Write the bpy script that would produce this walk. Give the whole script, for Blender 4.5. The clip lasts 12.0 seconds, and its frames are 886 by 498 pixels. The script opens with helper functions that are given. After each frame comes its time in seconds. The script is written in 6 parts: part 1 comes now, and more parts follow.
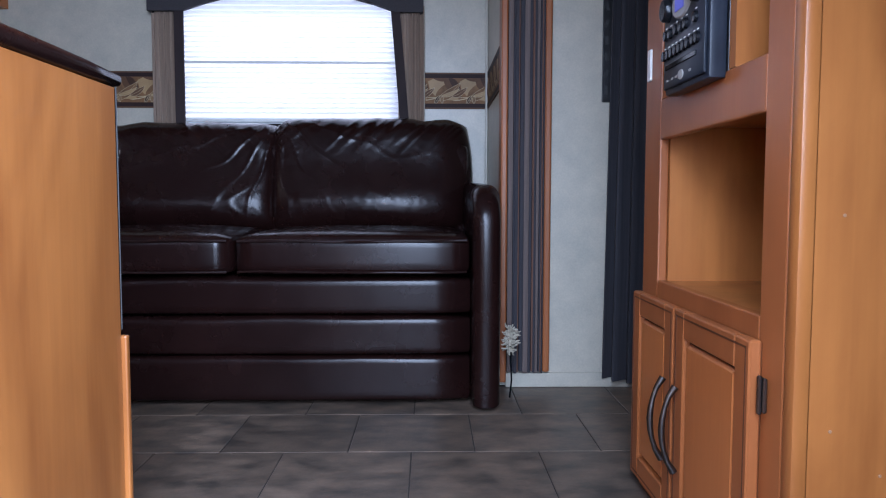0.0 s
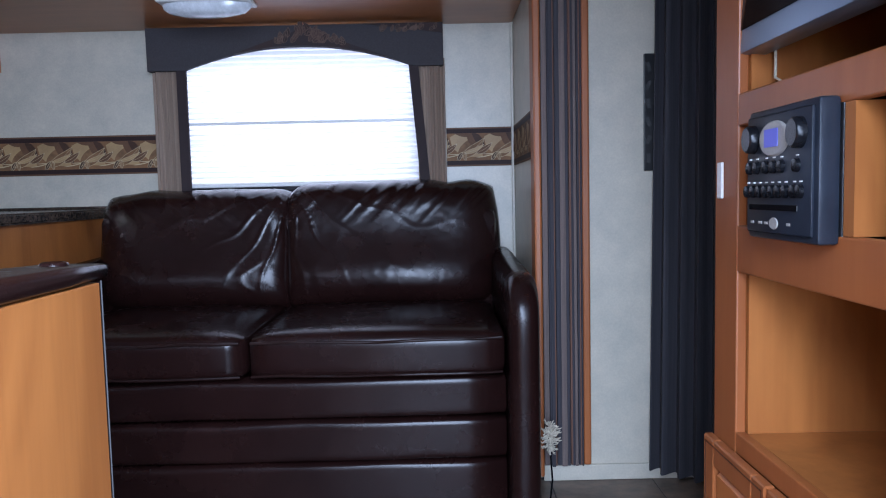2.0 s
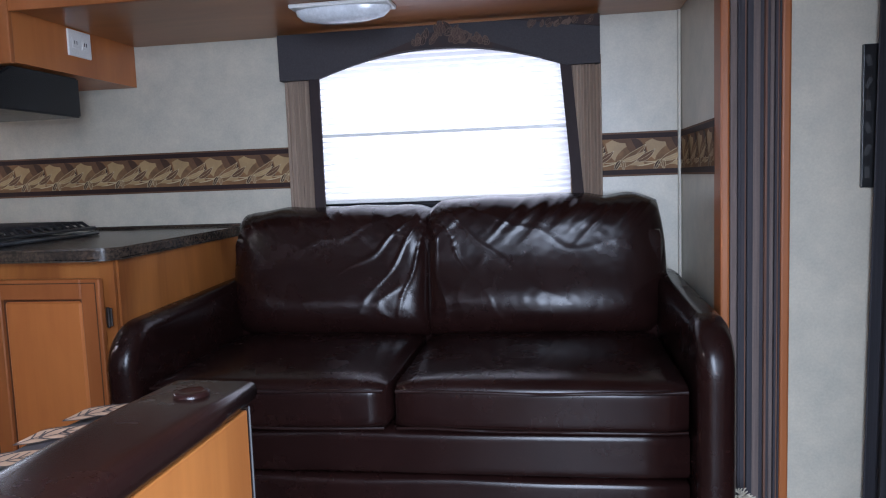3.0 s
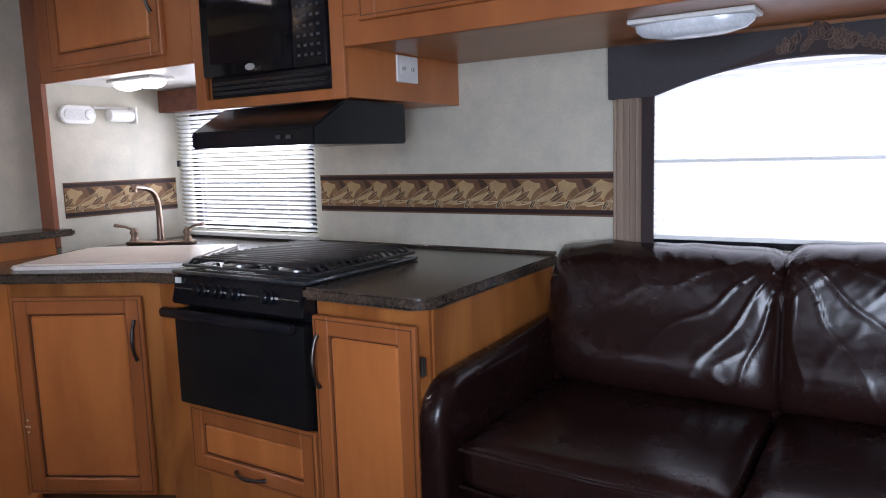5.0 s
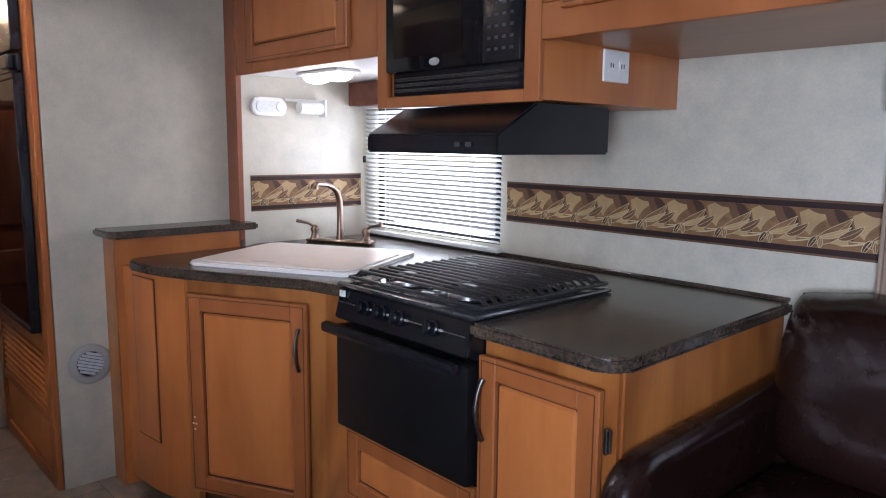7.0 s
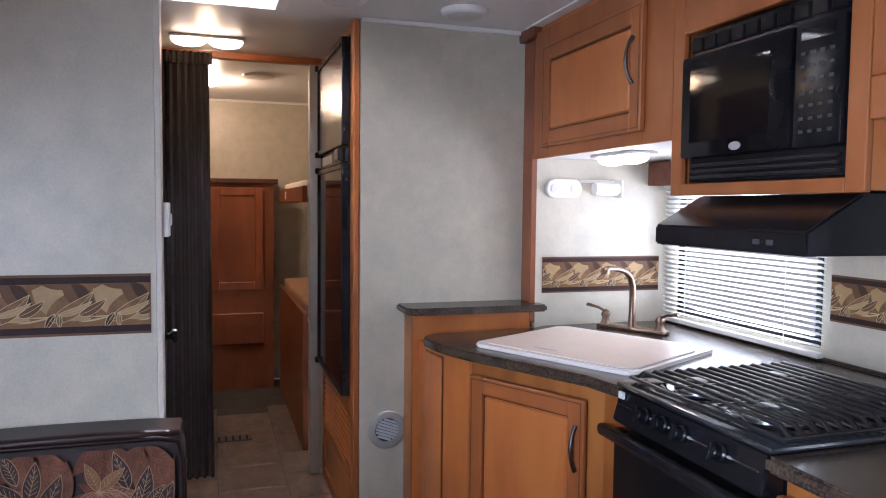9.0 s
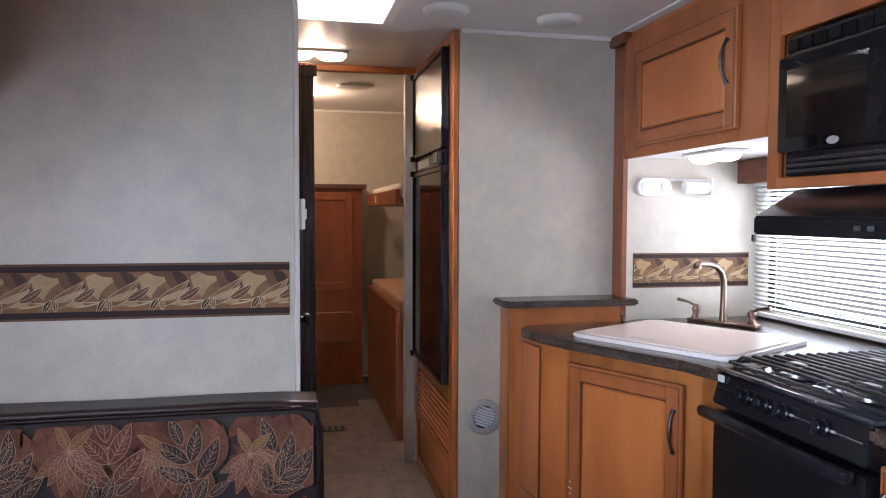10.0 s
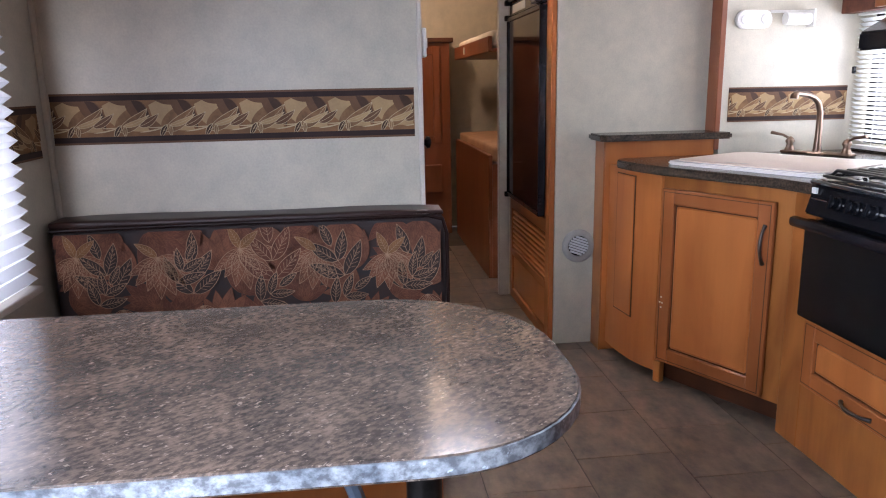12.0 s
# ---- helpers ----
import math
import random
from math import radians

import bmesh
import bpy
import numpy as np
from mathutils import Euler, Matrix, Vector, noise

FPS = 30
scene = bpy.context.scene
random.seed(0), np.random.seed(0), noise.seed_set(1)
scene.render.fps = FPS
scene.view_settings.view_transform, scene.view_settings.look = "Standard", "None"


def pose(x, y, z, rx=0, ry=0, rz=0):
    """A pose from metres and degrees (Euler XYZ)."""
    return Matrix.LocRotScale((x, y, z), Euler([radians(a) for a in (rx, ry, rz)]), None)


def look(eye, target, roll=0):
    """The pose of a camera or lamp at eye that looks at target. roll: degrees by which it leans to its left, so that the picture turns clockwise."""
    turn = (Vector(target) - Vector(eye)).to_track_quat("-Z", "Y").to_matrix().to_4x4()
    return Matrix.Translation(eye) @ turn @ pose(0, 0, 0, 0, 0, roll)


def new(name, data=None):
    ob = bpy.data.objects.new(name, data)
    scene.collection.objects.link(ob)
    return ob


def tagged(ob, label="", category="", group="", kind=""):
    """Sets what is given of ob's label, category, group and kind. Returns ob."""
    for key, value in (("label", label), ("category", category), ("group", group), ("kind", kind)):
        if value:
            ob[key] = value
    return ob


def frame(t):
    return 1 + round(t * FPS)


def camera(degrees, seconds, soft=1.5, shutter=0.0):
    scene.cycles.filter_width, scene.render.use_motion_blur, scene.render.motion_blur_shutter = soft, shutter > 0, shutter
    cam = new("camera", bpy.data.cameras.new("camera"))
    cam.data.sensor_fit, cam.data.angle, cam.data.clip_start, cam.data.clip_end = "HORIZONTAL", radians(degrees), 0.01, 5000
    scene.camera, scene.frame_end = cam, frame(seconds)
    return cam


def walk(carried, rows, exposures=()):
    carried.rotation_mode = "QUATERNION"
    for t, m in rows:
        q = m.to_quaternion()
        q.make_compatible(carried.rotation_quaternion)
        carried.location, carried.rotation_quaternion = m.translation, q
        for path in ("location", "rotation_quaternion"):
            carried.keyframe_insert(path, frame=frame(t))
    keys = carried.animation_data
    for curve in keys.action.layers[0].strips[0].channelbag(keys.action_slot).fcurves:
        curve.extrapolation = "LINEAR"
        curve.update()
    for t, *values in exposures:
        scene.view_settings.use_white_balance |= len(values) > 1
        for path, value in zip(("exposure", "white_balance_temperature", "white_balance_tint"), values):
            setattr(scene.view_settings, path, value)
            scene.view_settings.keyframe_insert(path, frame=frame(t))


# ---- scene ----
cam = camera(63.0, 12.0, soft=1.1)
PATH = [
    (0, (0.338, 0.203, 0.637), (0.376, 2.199, 0.506), 0.1),
    (0.5, (0.356, 0.286, 0.722), (0.389, 2.282, 0.603), 0.2),
    (1, (0.359, 0.297, 0.827), (0.387, 2.294, 0.705), -0.6),
    (1.5, (0.336, 0.322, 0.895), (0.353, 2.318, 0.76), -1.2),
    (2, (0.29, 0.422, 0.916), (0.295, 2.416, 0.763), -1.3),
    (2.5, (0.211, 0.619, 0.934), (0.147, 2.612, 0.77), -1.3),
    (3, (0.154, 0.688, 1.032), (-0.151, 2.655, 0.839), -2.1),
    (3.5, (0.113, 0.736, 1.096), (-0.413, 2.653, 0.879), -3.0),
    (3.7, (0.11, 0.787, 1.095), (-0.505, 2.679, 0.891), -3.4),
    (5.3, (-0.018, 0.965, 1.265), (-1.159, 2.583, 0.985), -1.7),
    (5.5, (-0.027, 0.989, 1.273), (-1.213, 2.574, 0.987), -1.9),
    (6, (-0.092, 1.085, 1.278), (-1.358, 2.605, 0.983), -1.6),
    (6.5, (-0.143, 1.163, 1.281), (-1.47, 2.626, 0.972), -1.7),
    (7, (-0.199, 1.221, 1.298), (-1.665, 2.551, 1.013), 0.6),
    (7.2, (-0.22, 1.262, 1.304), (-1.755, 2.522, 1.065), 1.1),
    (8.8, (-0.247, 1.373, 1.376), (-2.123, 2.054, 1.251), 0.8),
    (9, (-0.243, 1.349, 1.369), (-2.145, 1.954, 1.251), 0.6),
    (9.5, (-0.211, 1.281, 1.354), (-2.154, 1.744, 1.249), 0.4),
    (10, (-0.112, 1.188, 1.33), (-2.063, 1.615, 1.233), 0.2),
    (10.5, (-0.001, 1.093, 1.307), (-1.957, 1.497, 1.21), -0.0),
    (11, (0.076, 1.055, 1.271), (-1.877, 1.449, 1.107), -0.1),
    (11.5, (0.114, 1.037, 1.224), (-1.827, 1.386, 0.891), -0.4),
    (12, (0.103, 1.017, 1.204), (-1.834, 1.243, 0.759), -1.1),
]
walk(cam, [(t, look(eye, target, roll)) for t, eye, target, roll in PATH],
     exposures=[(0, -0.20, 5500, 23), (2.0, 0.02, 5500, 22), (3.5, 0.06, 6100, 22), (5.5, 0.23, 6150, 23), (7.0, 0.44, 6000, 23), (9.0, 0.68, 5900, 24), (12.0, 0.78, 6150, 24)])

# ---- world and light ----
world = bpy.data.worlds.new("world")
scene.world = world
world.use_nodes = True
wn = world.node_tree
sky = wn.nodes.new("ShaderNodeTexSky")
sky.sky_type, sky.sun_disc = "NISHITA", False
sky.sun_elevation, sky.sun_rotation = radians(48), radians(35)
wn.links.new(sky.outputs[0], wn.nodes["Background"].inputs[0])
wn.nodes["Background"].inputs[1].default_value = 0.12


def lamp(name, kind, m, energy, color, size=0.1, size_y=None):
    data = bpy.data.lights.new(name, kind)
    data.energy, data.color = energy, color
    if kind == "AREA":
        data.shape = "RECTANGLE" if size_y else "DISK"
        data.size = size
        if size_y:
            data.size_y = size_y
    elif kind == "SUN":
        data.angle = size
    else:
        data.shadow_soft_size = size
    ob = new(name, data)
    ob.matrix_world = m
    return ob


lamp("sun", "SUN", look((3, 10, 8), (0, 3, 0)), 2.2, (1.0, 0.95, 0.88), radians(6))
# daylight in the window, door and roof openings
lamp("sofa_window_light", "AREA", look((-0.23, 3.36, 1.2), (-0.23, 2.0, 1.1)), 5.5, (0.93, 0.97, 1.0), 0.95, 0.55)
lamp("galley_window_light", "AREA", look((-2.5, 3.36, 1.15), (-2.5, 2.0, 1.0)), 16, (0.88, 0.95, 1.0), 0.85, 0.55)
lamp("dinette_window_light", "AREA", look((-1.2, -0.02, 1.1), (-1.2, 2.0, 0.7)), 12, (0.93, 0.97, 1.0), 0.95, 0.6)
door_light = lamp("door_light", "AREA", look((0.33, 0.06, 1.05), (-0.7, 2.3, -0.5)), 62, (0.74, 0.89, 1.0), 0.66, 1.5)
door_light.data.spread = radians(130)
lamp("roof_vent_light", "AREA", look((-2.81, 1.39, 2.45), (-2.81, 1.39, 0)), 165, (1.0, 1.0, 1.0), 0.34, 0.34)
# lamps that are switched on
lamp("galley_lamp_light", "POINT", pose(-2.55, 2.76, 1.51), 0.07, (1.0, 0.86, 0.7), 0.03)
lamp("hall_lamp_light", "POINT", pose(-3.60, 1.33, 2.05), 2.0, (1.0, 0.68, 0.38), 0.04)
lamp("bunk_lamp_light", "POINT", pose(-5.15, 1.33, 2.06), 10, (1.0, 0.7, 0.42), 0.04)

# ---- materials ----
def material(name, color, rough=0.6, metal=0.0, vary=0.0, scale=(8, 8, 8), bump=0.0, bump_scale=200.0, color2=None, rough2=None, spec=None, coat=0.0, piece=0.0):
    """A principled material whose colour and gloss vary on two scales in object space."""
    m = bpy.data.materials.new(name)
    m.use_nodes = True
    nt = m.node_tree
    b = nt.nodes["Principled BSDF"]
    b.inputs["Base Color"].default_value = (*color, 1)
    b.inputs["Roughness"].default_value, b.inputs["Metallic"].default_value = rough, metal
    if spec is not None:
        b.inputs["Specular IOR Level"].default_value = spec
    b.inputs["Coat Weight"].default_value = coat
    b.inputs["Coat Roughness"].default_value = 0.2
    geo = nt.nodes.new("ShaderNodeNewGeometry")
    vec = geo.outputs["Position"]
    mp = nt.nodes.new("ShaderNodeMapping")
    mp.inputs["Scale"].default_value = scale
    nt.links.new(vec, mp.inputs["Vector"])
    if vary or color2:
        n1 = nt.nodes.new("ShaderNodeTexNoise")
        n1.inputs["Scale"].default_value, n1.inputs["Detail"].default_value = 1.0, 6.0
        n1.inputs["Roughness"].default_value = 0.62
        nt.links.new(mp.outputs[0], n1.inputs["Vector"])
        ramp = nt.nodes.new("ShaderNodeValToRGB")
        ramp.color_ramp.elements[0].position, ramp.color_ramp.elements[1].position = 0.32, 0.68
        lo = color2 or tuple(c * (1 - vary) for c in color)
        hi = color if color2 else tuple(min(1, c * (1 + vary)) for c in color)
        ramp.color_ramp.elements[0].color, ramp.color_ramp.elements[1].color = (*lo, 1), (*hi, 1)
        nt.links.new(n1.outputs[0], ramp.inputs[0])
        last = ramp.outputs[0]
        fine = nt.nodes.new("ShaderNodeTexNoise")
        fine.inputs["Scale"].default_value, fine.inputs["Detail"].default_value = 170.0, 3.0
        nt.links.new(vec, fine.inputs["Vector"])
        span = nt.nodes.new("ShaderNodeMapRange")
        span.inputs[1].default_value, span.inputs[2].default_value = 0.3, 0.7
        span.inputs[3].default_value, span.inputs[4].default_value = 0.95, 1.05
        nt.links.new(fine.outputs[0], span.inputs[0])
        grain = nt.nodes.new("ShaderNodeMix")
        grain.data_type, grain.blend_type = "RGBA", "MULTIPLY"
        grain.inputs["Factor"].default_value = 1.0
        nt.links.new(last, grain.inputs["A"])
        nt.links.new(span.outputs[0], grain.inputs["B"])
        last = grain.outputs["Result"]
        if piece:
            info = nt.nodes.new("ShaderNodeObjectInfo")
            mr = nt.nodes.new("ShaderNodeMapRange")
            mr.inputs[3].default_value, mr.inputs[4].default_value = 1 - piece, 1 + piece
            nt.links.new(info.outputs["Random"], mr.inputs[0])
            hsv = nt.nodes.new("ShaderNodeHueSaturation")
            nt.links.new(last, hsv.inputs["Color"])
            nt.links.new(mr.outputs[0], hsv.inputs["Value"])
            last = hsv.outputs[0]
        nt.links.new(last, b.inputs["Base Color"])
        if rough2 is not None:
            mr = nt.nodes.new("ShaderNodeMapRange")
            mr.inputs[3].default_value, mr.inputs[4].default_value = rough, rough2
            nt.links.new(n1.outputs[0], mr.inputs[0])
            nt.links.new(mr.outputs[0], b.inputs["Roughness"])
    if bump:
        n2 = nt.nodes.new("ShaderNodeTexNoise")
        n2.inputs["Scale"].default_value, n2.inputs["Detail"].default_value = bump_scale, 3.0
        nt.links.new(vec, n2.inputs["Vector"])
        bp = nt.nodes.new("ShaderNodeBump")
        bp.inputs["Strength"].default_value, bp.inputs["Distance"].default_value = bump, 0.002
        nt.links.new(n2.outputs[0], bp.inputs["Height"])
        nt.links.new(bp.outputs[0], b.inputs["Normal"])
    return m


def wood(name, light, dark, along="z", rough=0.33, fine=70.0, coarse=6.5):
    """Varnished wood whose grain runs along one axis: broad cloudy figure, fine pores."""
    m = bpy.data.materials.new(name)
    m.use_nodes = True
    nt = m.node_tree
    b = nt.nodes["Principled BSDF"]
    geo = nt.nodes.new("ShaderNodeNewGeometry")
    outs = []
    for s, stretch, detail in ((coarse, 0.28, 6.0), (fine, 0.03, 3.0)):
        mp = nt.nodes.new("ShaderNodeMapping")
        mp.inputs["Scale"].default_value = [s * (stretch if a == along else 1.0) for a in "xyz"]
        nt.links.new(geo.outputs["Position"], mp.inputs["Vector"])
        n = nt.nodes.new("ShaderNodeTexNoise")
        n.inputs["Scale"].default_value, n.inputs["Detail"].default_value, n.inputs["Distortion"].default_value = 1.0, detail, 0.6
        nt.links.new(mp.outputs[0], n.inputs["Vector"])
        outs.append(n.outputs[0])
    mix = nt.nodes.new("ShaderNodeMath")
    mix.operation = "MULTIPLY_ADD"
    mix.inputs[1].default_value = 0.13
    half = nt.nodes.new("ShaderNodeMath")
    half.operation = "MULTIPLY"
    half.inputs[1].default_value = 0.87
    nt.links.new(outs[0], half.inputs[0])
    nt.links.new(outs[1], mix.inputs[0])
    nt.links.new(half.outputs[0], mix.inputs[2])
    ramp = nt.nodes.new("ShaderNodeValToRGB")
    ramp.color_ramp.elements[0].position, ramp.color_ramp.elements[1].position = 0.34, 0.66
    ramp.color_ramp.elements[0].color, ramp.color_ramp.elements[1].color = (*dark, 1), (*light, 1)
    nt.links.new(mix.outputs[0], ramp.inputs[0])
    nt.links.new(ramp.outputs[0], b.inputs["Base Color"])
    b.inputs["Roughness"].default_value = rough
    bp = nt.nodes.new("ShaderNodeBump")
    bp.inputs["Strength"].default_value, bp.inputs["Distance"].default_value = 0.12, 0.001
    nt.links.new(outs[1], bp.inputs["Height"])
    nt.links.new(bp.outputs[0], b.inputs["Normal"])
    return m


def translucent(name, color, through_share=0.6, rough=0.7):
    """Thin cloth or paper that lets daylight through."""
    m = bpy.data.materials.new(name)
    m.use_nodes = True
    nt = m.node_tree
    b = nt.nodes["Principled BSDF"]
    b.inputs["Base Color"].default_value, b.inputs["Roughness"].default_value = (*color, 1), rough
    tr = nt.nodes.new("ShaderNodeBsdfTranslucent")
    tr.inputs[0].default_value = (*color, 1)
    mx = nt.nodes.new("ShaderNodeMixShader")
    mx.inputs[0].default_value = through_share
    nt.links.new(b.outputs[0], mx.inputs[1])
    nt.links.new(tr.outputs[0], mx.inputs[2])
    nt.links.new(mx.outputs[0], nt.nodes["Material Output"].inputs[0])
    return m


def glow(name, color, strength):
    m = bpy.data.materials.new(name)
    m.use_nodes = True
    b = m.node_tree.nodes["Principled BSDF"]
    b.inputs["Base Color"].default_value = (*[0.6 * v + 0.1 for v in color], 1)
    b.inputs["Emission Color"].default_value, b.inputs["Emission Strength"].default_value = (*color, 1), strength
    return m


WALLPAPER = material("wallpaper", (0.535, 0.488, 0.392), 0.36, color2=(0.435, 0.410, 0.337), scale=(11, 11, 11), bump=0.2, bump_scale=140)
CEILING = material("ceiling_paint", (0.72, 0.72, 0.71), 0.35, vary=0.03, scale=(3, 3, 3), bump=0.1, bump_scale=120)
WOOD = wood("cabinet_wood", (0.50, 0.168, 0.043), (0.37, 0.112, 0.028))
WOOD_Y = wood("cabinet_wood_level", (0.36, 0.135, 0.035), (0.24, 0.08, 0.02), along="x")
WOOD_FRAME = wood("face_frame_wood", (0.35, 0.110, 0.030), (0.25, 0.073, 0.018), rough=0.4)
PLY = wood("golden_plywood", (0.44, 0.160, 0.038), (0.23, 0.070, 0.016), rough=0.34, coarse=7)
# near-black for dark doors and glaze lines; paints shade in toe kick and louvres
DARKWOOD = wood("dark_wood_and_gap_shade", (0.10, 0.03, 0.01), (0.06, 0.018, 0.006), rough=0.5)
VINYL = material("brown_leather", (0.0145, 0.0052, 0.0044), 0.19, color2=(0.010, 0.0038, 0.0034), scale=(6, 6, 6), bump=0.035, bump_scale=260, rough2=0.34, spec=0.28)
PIPING = material("leather_piping", (0.014, 0.0055, 0.0045), 0.4, vary=0.2, spec=0.2)
VINYLCAP = material("brown_vinyl_cap", (0.026, 0.011, 0.009), 0.4, vary=0.2, spec=0.3)
TILE = material("stone_tile", (0.185, 0.130, 0.092), 0.34, color2=(0.052, 0.042, 0.034), scale=(9, 14, 9), bump=0.4, bump_scale=45, rough2=0.55, piece=0.22)
GROUT = material("dark_grout", (0.045, 0.038, 0.033), 0.8, vary=0.3)
LAMINATE = material("stone_laminate", (0.15, 0.125, 0.105), 0.2, color2=(0.045, 0.04, 0.037), scale=(45, 45, 45), bump=0.03, rough2=0.3)
BLACK = material("black_enamel", (0.0065, 0.007, 0.009), 0.24, vary=0.3, scale=(5, 5, 5), spec=0.26)
BLACKGLASS = material("black_glass", (0.005, 0.005, 0.006), 0.06, vary=0.3, spec=0.16)
OVENBLACK = material("matt_black_oven", (0.0045, 0.0045, 0.005), 0.5, vary=0.3, spec=0.12)
BLACKIRON = material("black_iron", (0.014, 0.014, 0.015), 0.3, vary=0.3, bump=0.2, bump_scale=300)
WHITE = material("white_plastic", (0.75, 0.74, 0.71), 0.35, vary=0.04)
SINKWHITE = material("white_acrylic", (0.83, 0.78, 0.74), 0.22, vary=0.03)
SINKCREAM = material("cream_acrylic", (0.82, 0.70, 0.62), 0.25, vary=0.04, scale=(6, 6, 6))
BRONZE = material("brushed_bronze", (0.20, 0.135, 0.10), 0.32, metal=1.0, vary=0.15, scale=(30, 30, 30))
PEWTER = material("dark_pewter", (0.11, 0.10, 0.095), 0.38, metal=1.0, vary=0.2, scale=(30, 30, 30))
GREY = material("grey_plastic", (0.33, 0.32, 0.30), 0.45, vary=0.08)
CURTAIN = material("charcoal_curtain", (0.045, 0.043, 0.05), 0.85, color2=(0.026, 0.025, 0.03), scale=(160, 160, 3), bump=0.3, bump_scale=500)
BROWNCURTAIN = material("brown_curtain", (0.0095, 0.0045, 0.0033), 0.85, vary=0.3, scale=(60, 60, 3))
DRAPE = material("taupe_drape", (0.31, 0.225, 0.165), 0.8, vary=0.15, scale=(90, 90, 3), bump=0.3, bump_scale=500)
DRAPETRIM = material("chocolate_edge", (0.022, 0.012, 0.012), 0.8, vary=0.2)
VALANCE = material("charcoal_valance", (0.038, 0.033, 0.036), 0.8, vary=0.15, scale=(200, 200, 200), bump=0.3, bump_scale=500)
FABRIC = material("floral_ground", (0.024, 0.022, 0.025), 0.85, color2=(0.042, 0.022, 0.017), scale=(12, 12, 12), bump=0.4, bump_scale=600)
SHADE = translucent("pleated_shade_paper", (0.86, 0.87, 0.9), 0.6)
SLAT = translucent("white_blind_slat", (0.88, 0.89, 0.88), 0.72, 0.4)
DOME = translucent("roof_vent_lid", (0.9, 0.9, 0.88), 0.7)
LENS = glow("lit_lamp_lens", (1.0, 0.8, 0.55), 9.0)
LENSWHITE = glow("lit_galley_lens", (1.0, 0.93, 0.85), 9.0)
LENSOFF = material("clear_ribbed_lens", (0.62, 0.64, 0.66), 0.15, vary=0.15, scale=(40, 40, 40))
BORDERGROUND = material("border_ground", (0.25, 0.128, 0.054), 0.6, color2=(0.15, 0.080, 0.038), scale=(16, 16, 22), spec=0.2)
BORDERDARK = material("border_dark_stripe", (0.030, 0.016, 0.015), 0.6, vary=0.2, spec=0.2)
BORDERBROWN = material("border_brown_stripe", (0.125, 0.064, 0.034), 0.6, vary=0.2, spec=0.2)
LEAFLINE = material("leaf_outline_print", (0.48, 0.37, 0.22), 0.55, vary=0.15, spec=0.2)
LEAFDARK = material("leaf_dark_print", (0.062, 0.032, 0.020), 0.55, vary=0.25, spec=0.2)
LEAFTAN = material("leaf_tan_print", (0.19, 0.105, 0.05), 0.6, vary=0.3, scale=(30, 30, 30), spec=0.2)
CLOTHTAN = material("cloth_leaf_tan", (0.155, 0.058, 0.029), 0.85, vary=0.35, scale=(25, 25, 25))
CLOTHROSE = material("cloth_leaf_rose", (0.105, 0.034, 0.018), 0.85, vary=0.35, scale=(25, 25, 25))
CLOTHGOLD = material("cloth_leaf_gold", (0.18, 0.085, 0.03), 0.85, vary=0.3, scale=(25, 25, 25))
CLOTHDARK = material("cloth_leaf_dark", (0.034, 0.020, 0.016), 0.85, vary=0.3, scale=(25, 25, 25))
CLOTHLINE = material("cloth_leaf_line", (0.32, 0.19, 0.115), 0.85, vary=0.2)
BEDDING = material("tan_mattress", (0.36, 0.20, 0.11), 0.8, vary=0.15)
SCREENBLUE = glow("blue_display", (0.05, 0.06, 0.5), 0.35)
GROUNDMAT = material("gravel_ground", (0.22, 0.20, 0.17), 0.9, vary=0.35, scale=(3, 3, 3), bump=0.8, bump_scale=30)
CARPET = material("dim_vinyl_floor", (0.10, 0.075, 0.055), 0.5, color2=(0.06, 0.045, 0.035), scale=(6, 6, 6))
BLUEMETAL = material("blue_grey_steel", (0.20, 0.25, 0.33), 0.35, metal=0.6)
RAFFIA = material("straw_tuft", (0.45, 0.40, 0.31), 0.8, vary=0.3, scale=(60, 60, 60))
STRIPEA = material("stripe_taupe", (0.135, 0.100, 0.088), 0.85, vary=0.2, scale=(200, 200, 4))
STRIPEB = material("stripe_charcoal", (0.04, 0.036, 0.042), 0.85, vary=0.2, scale=(200, 200, 4))
STRIPEC = material("stripe_rust", (0.15, 0.075, 0.05), 0.85, vary=0.2, scale=(200, 200, 4))

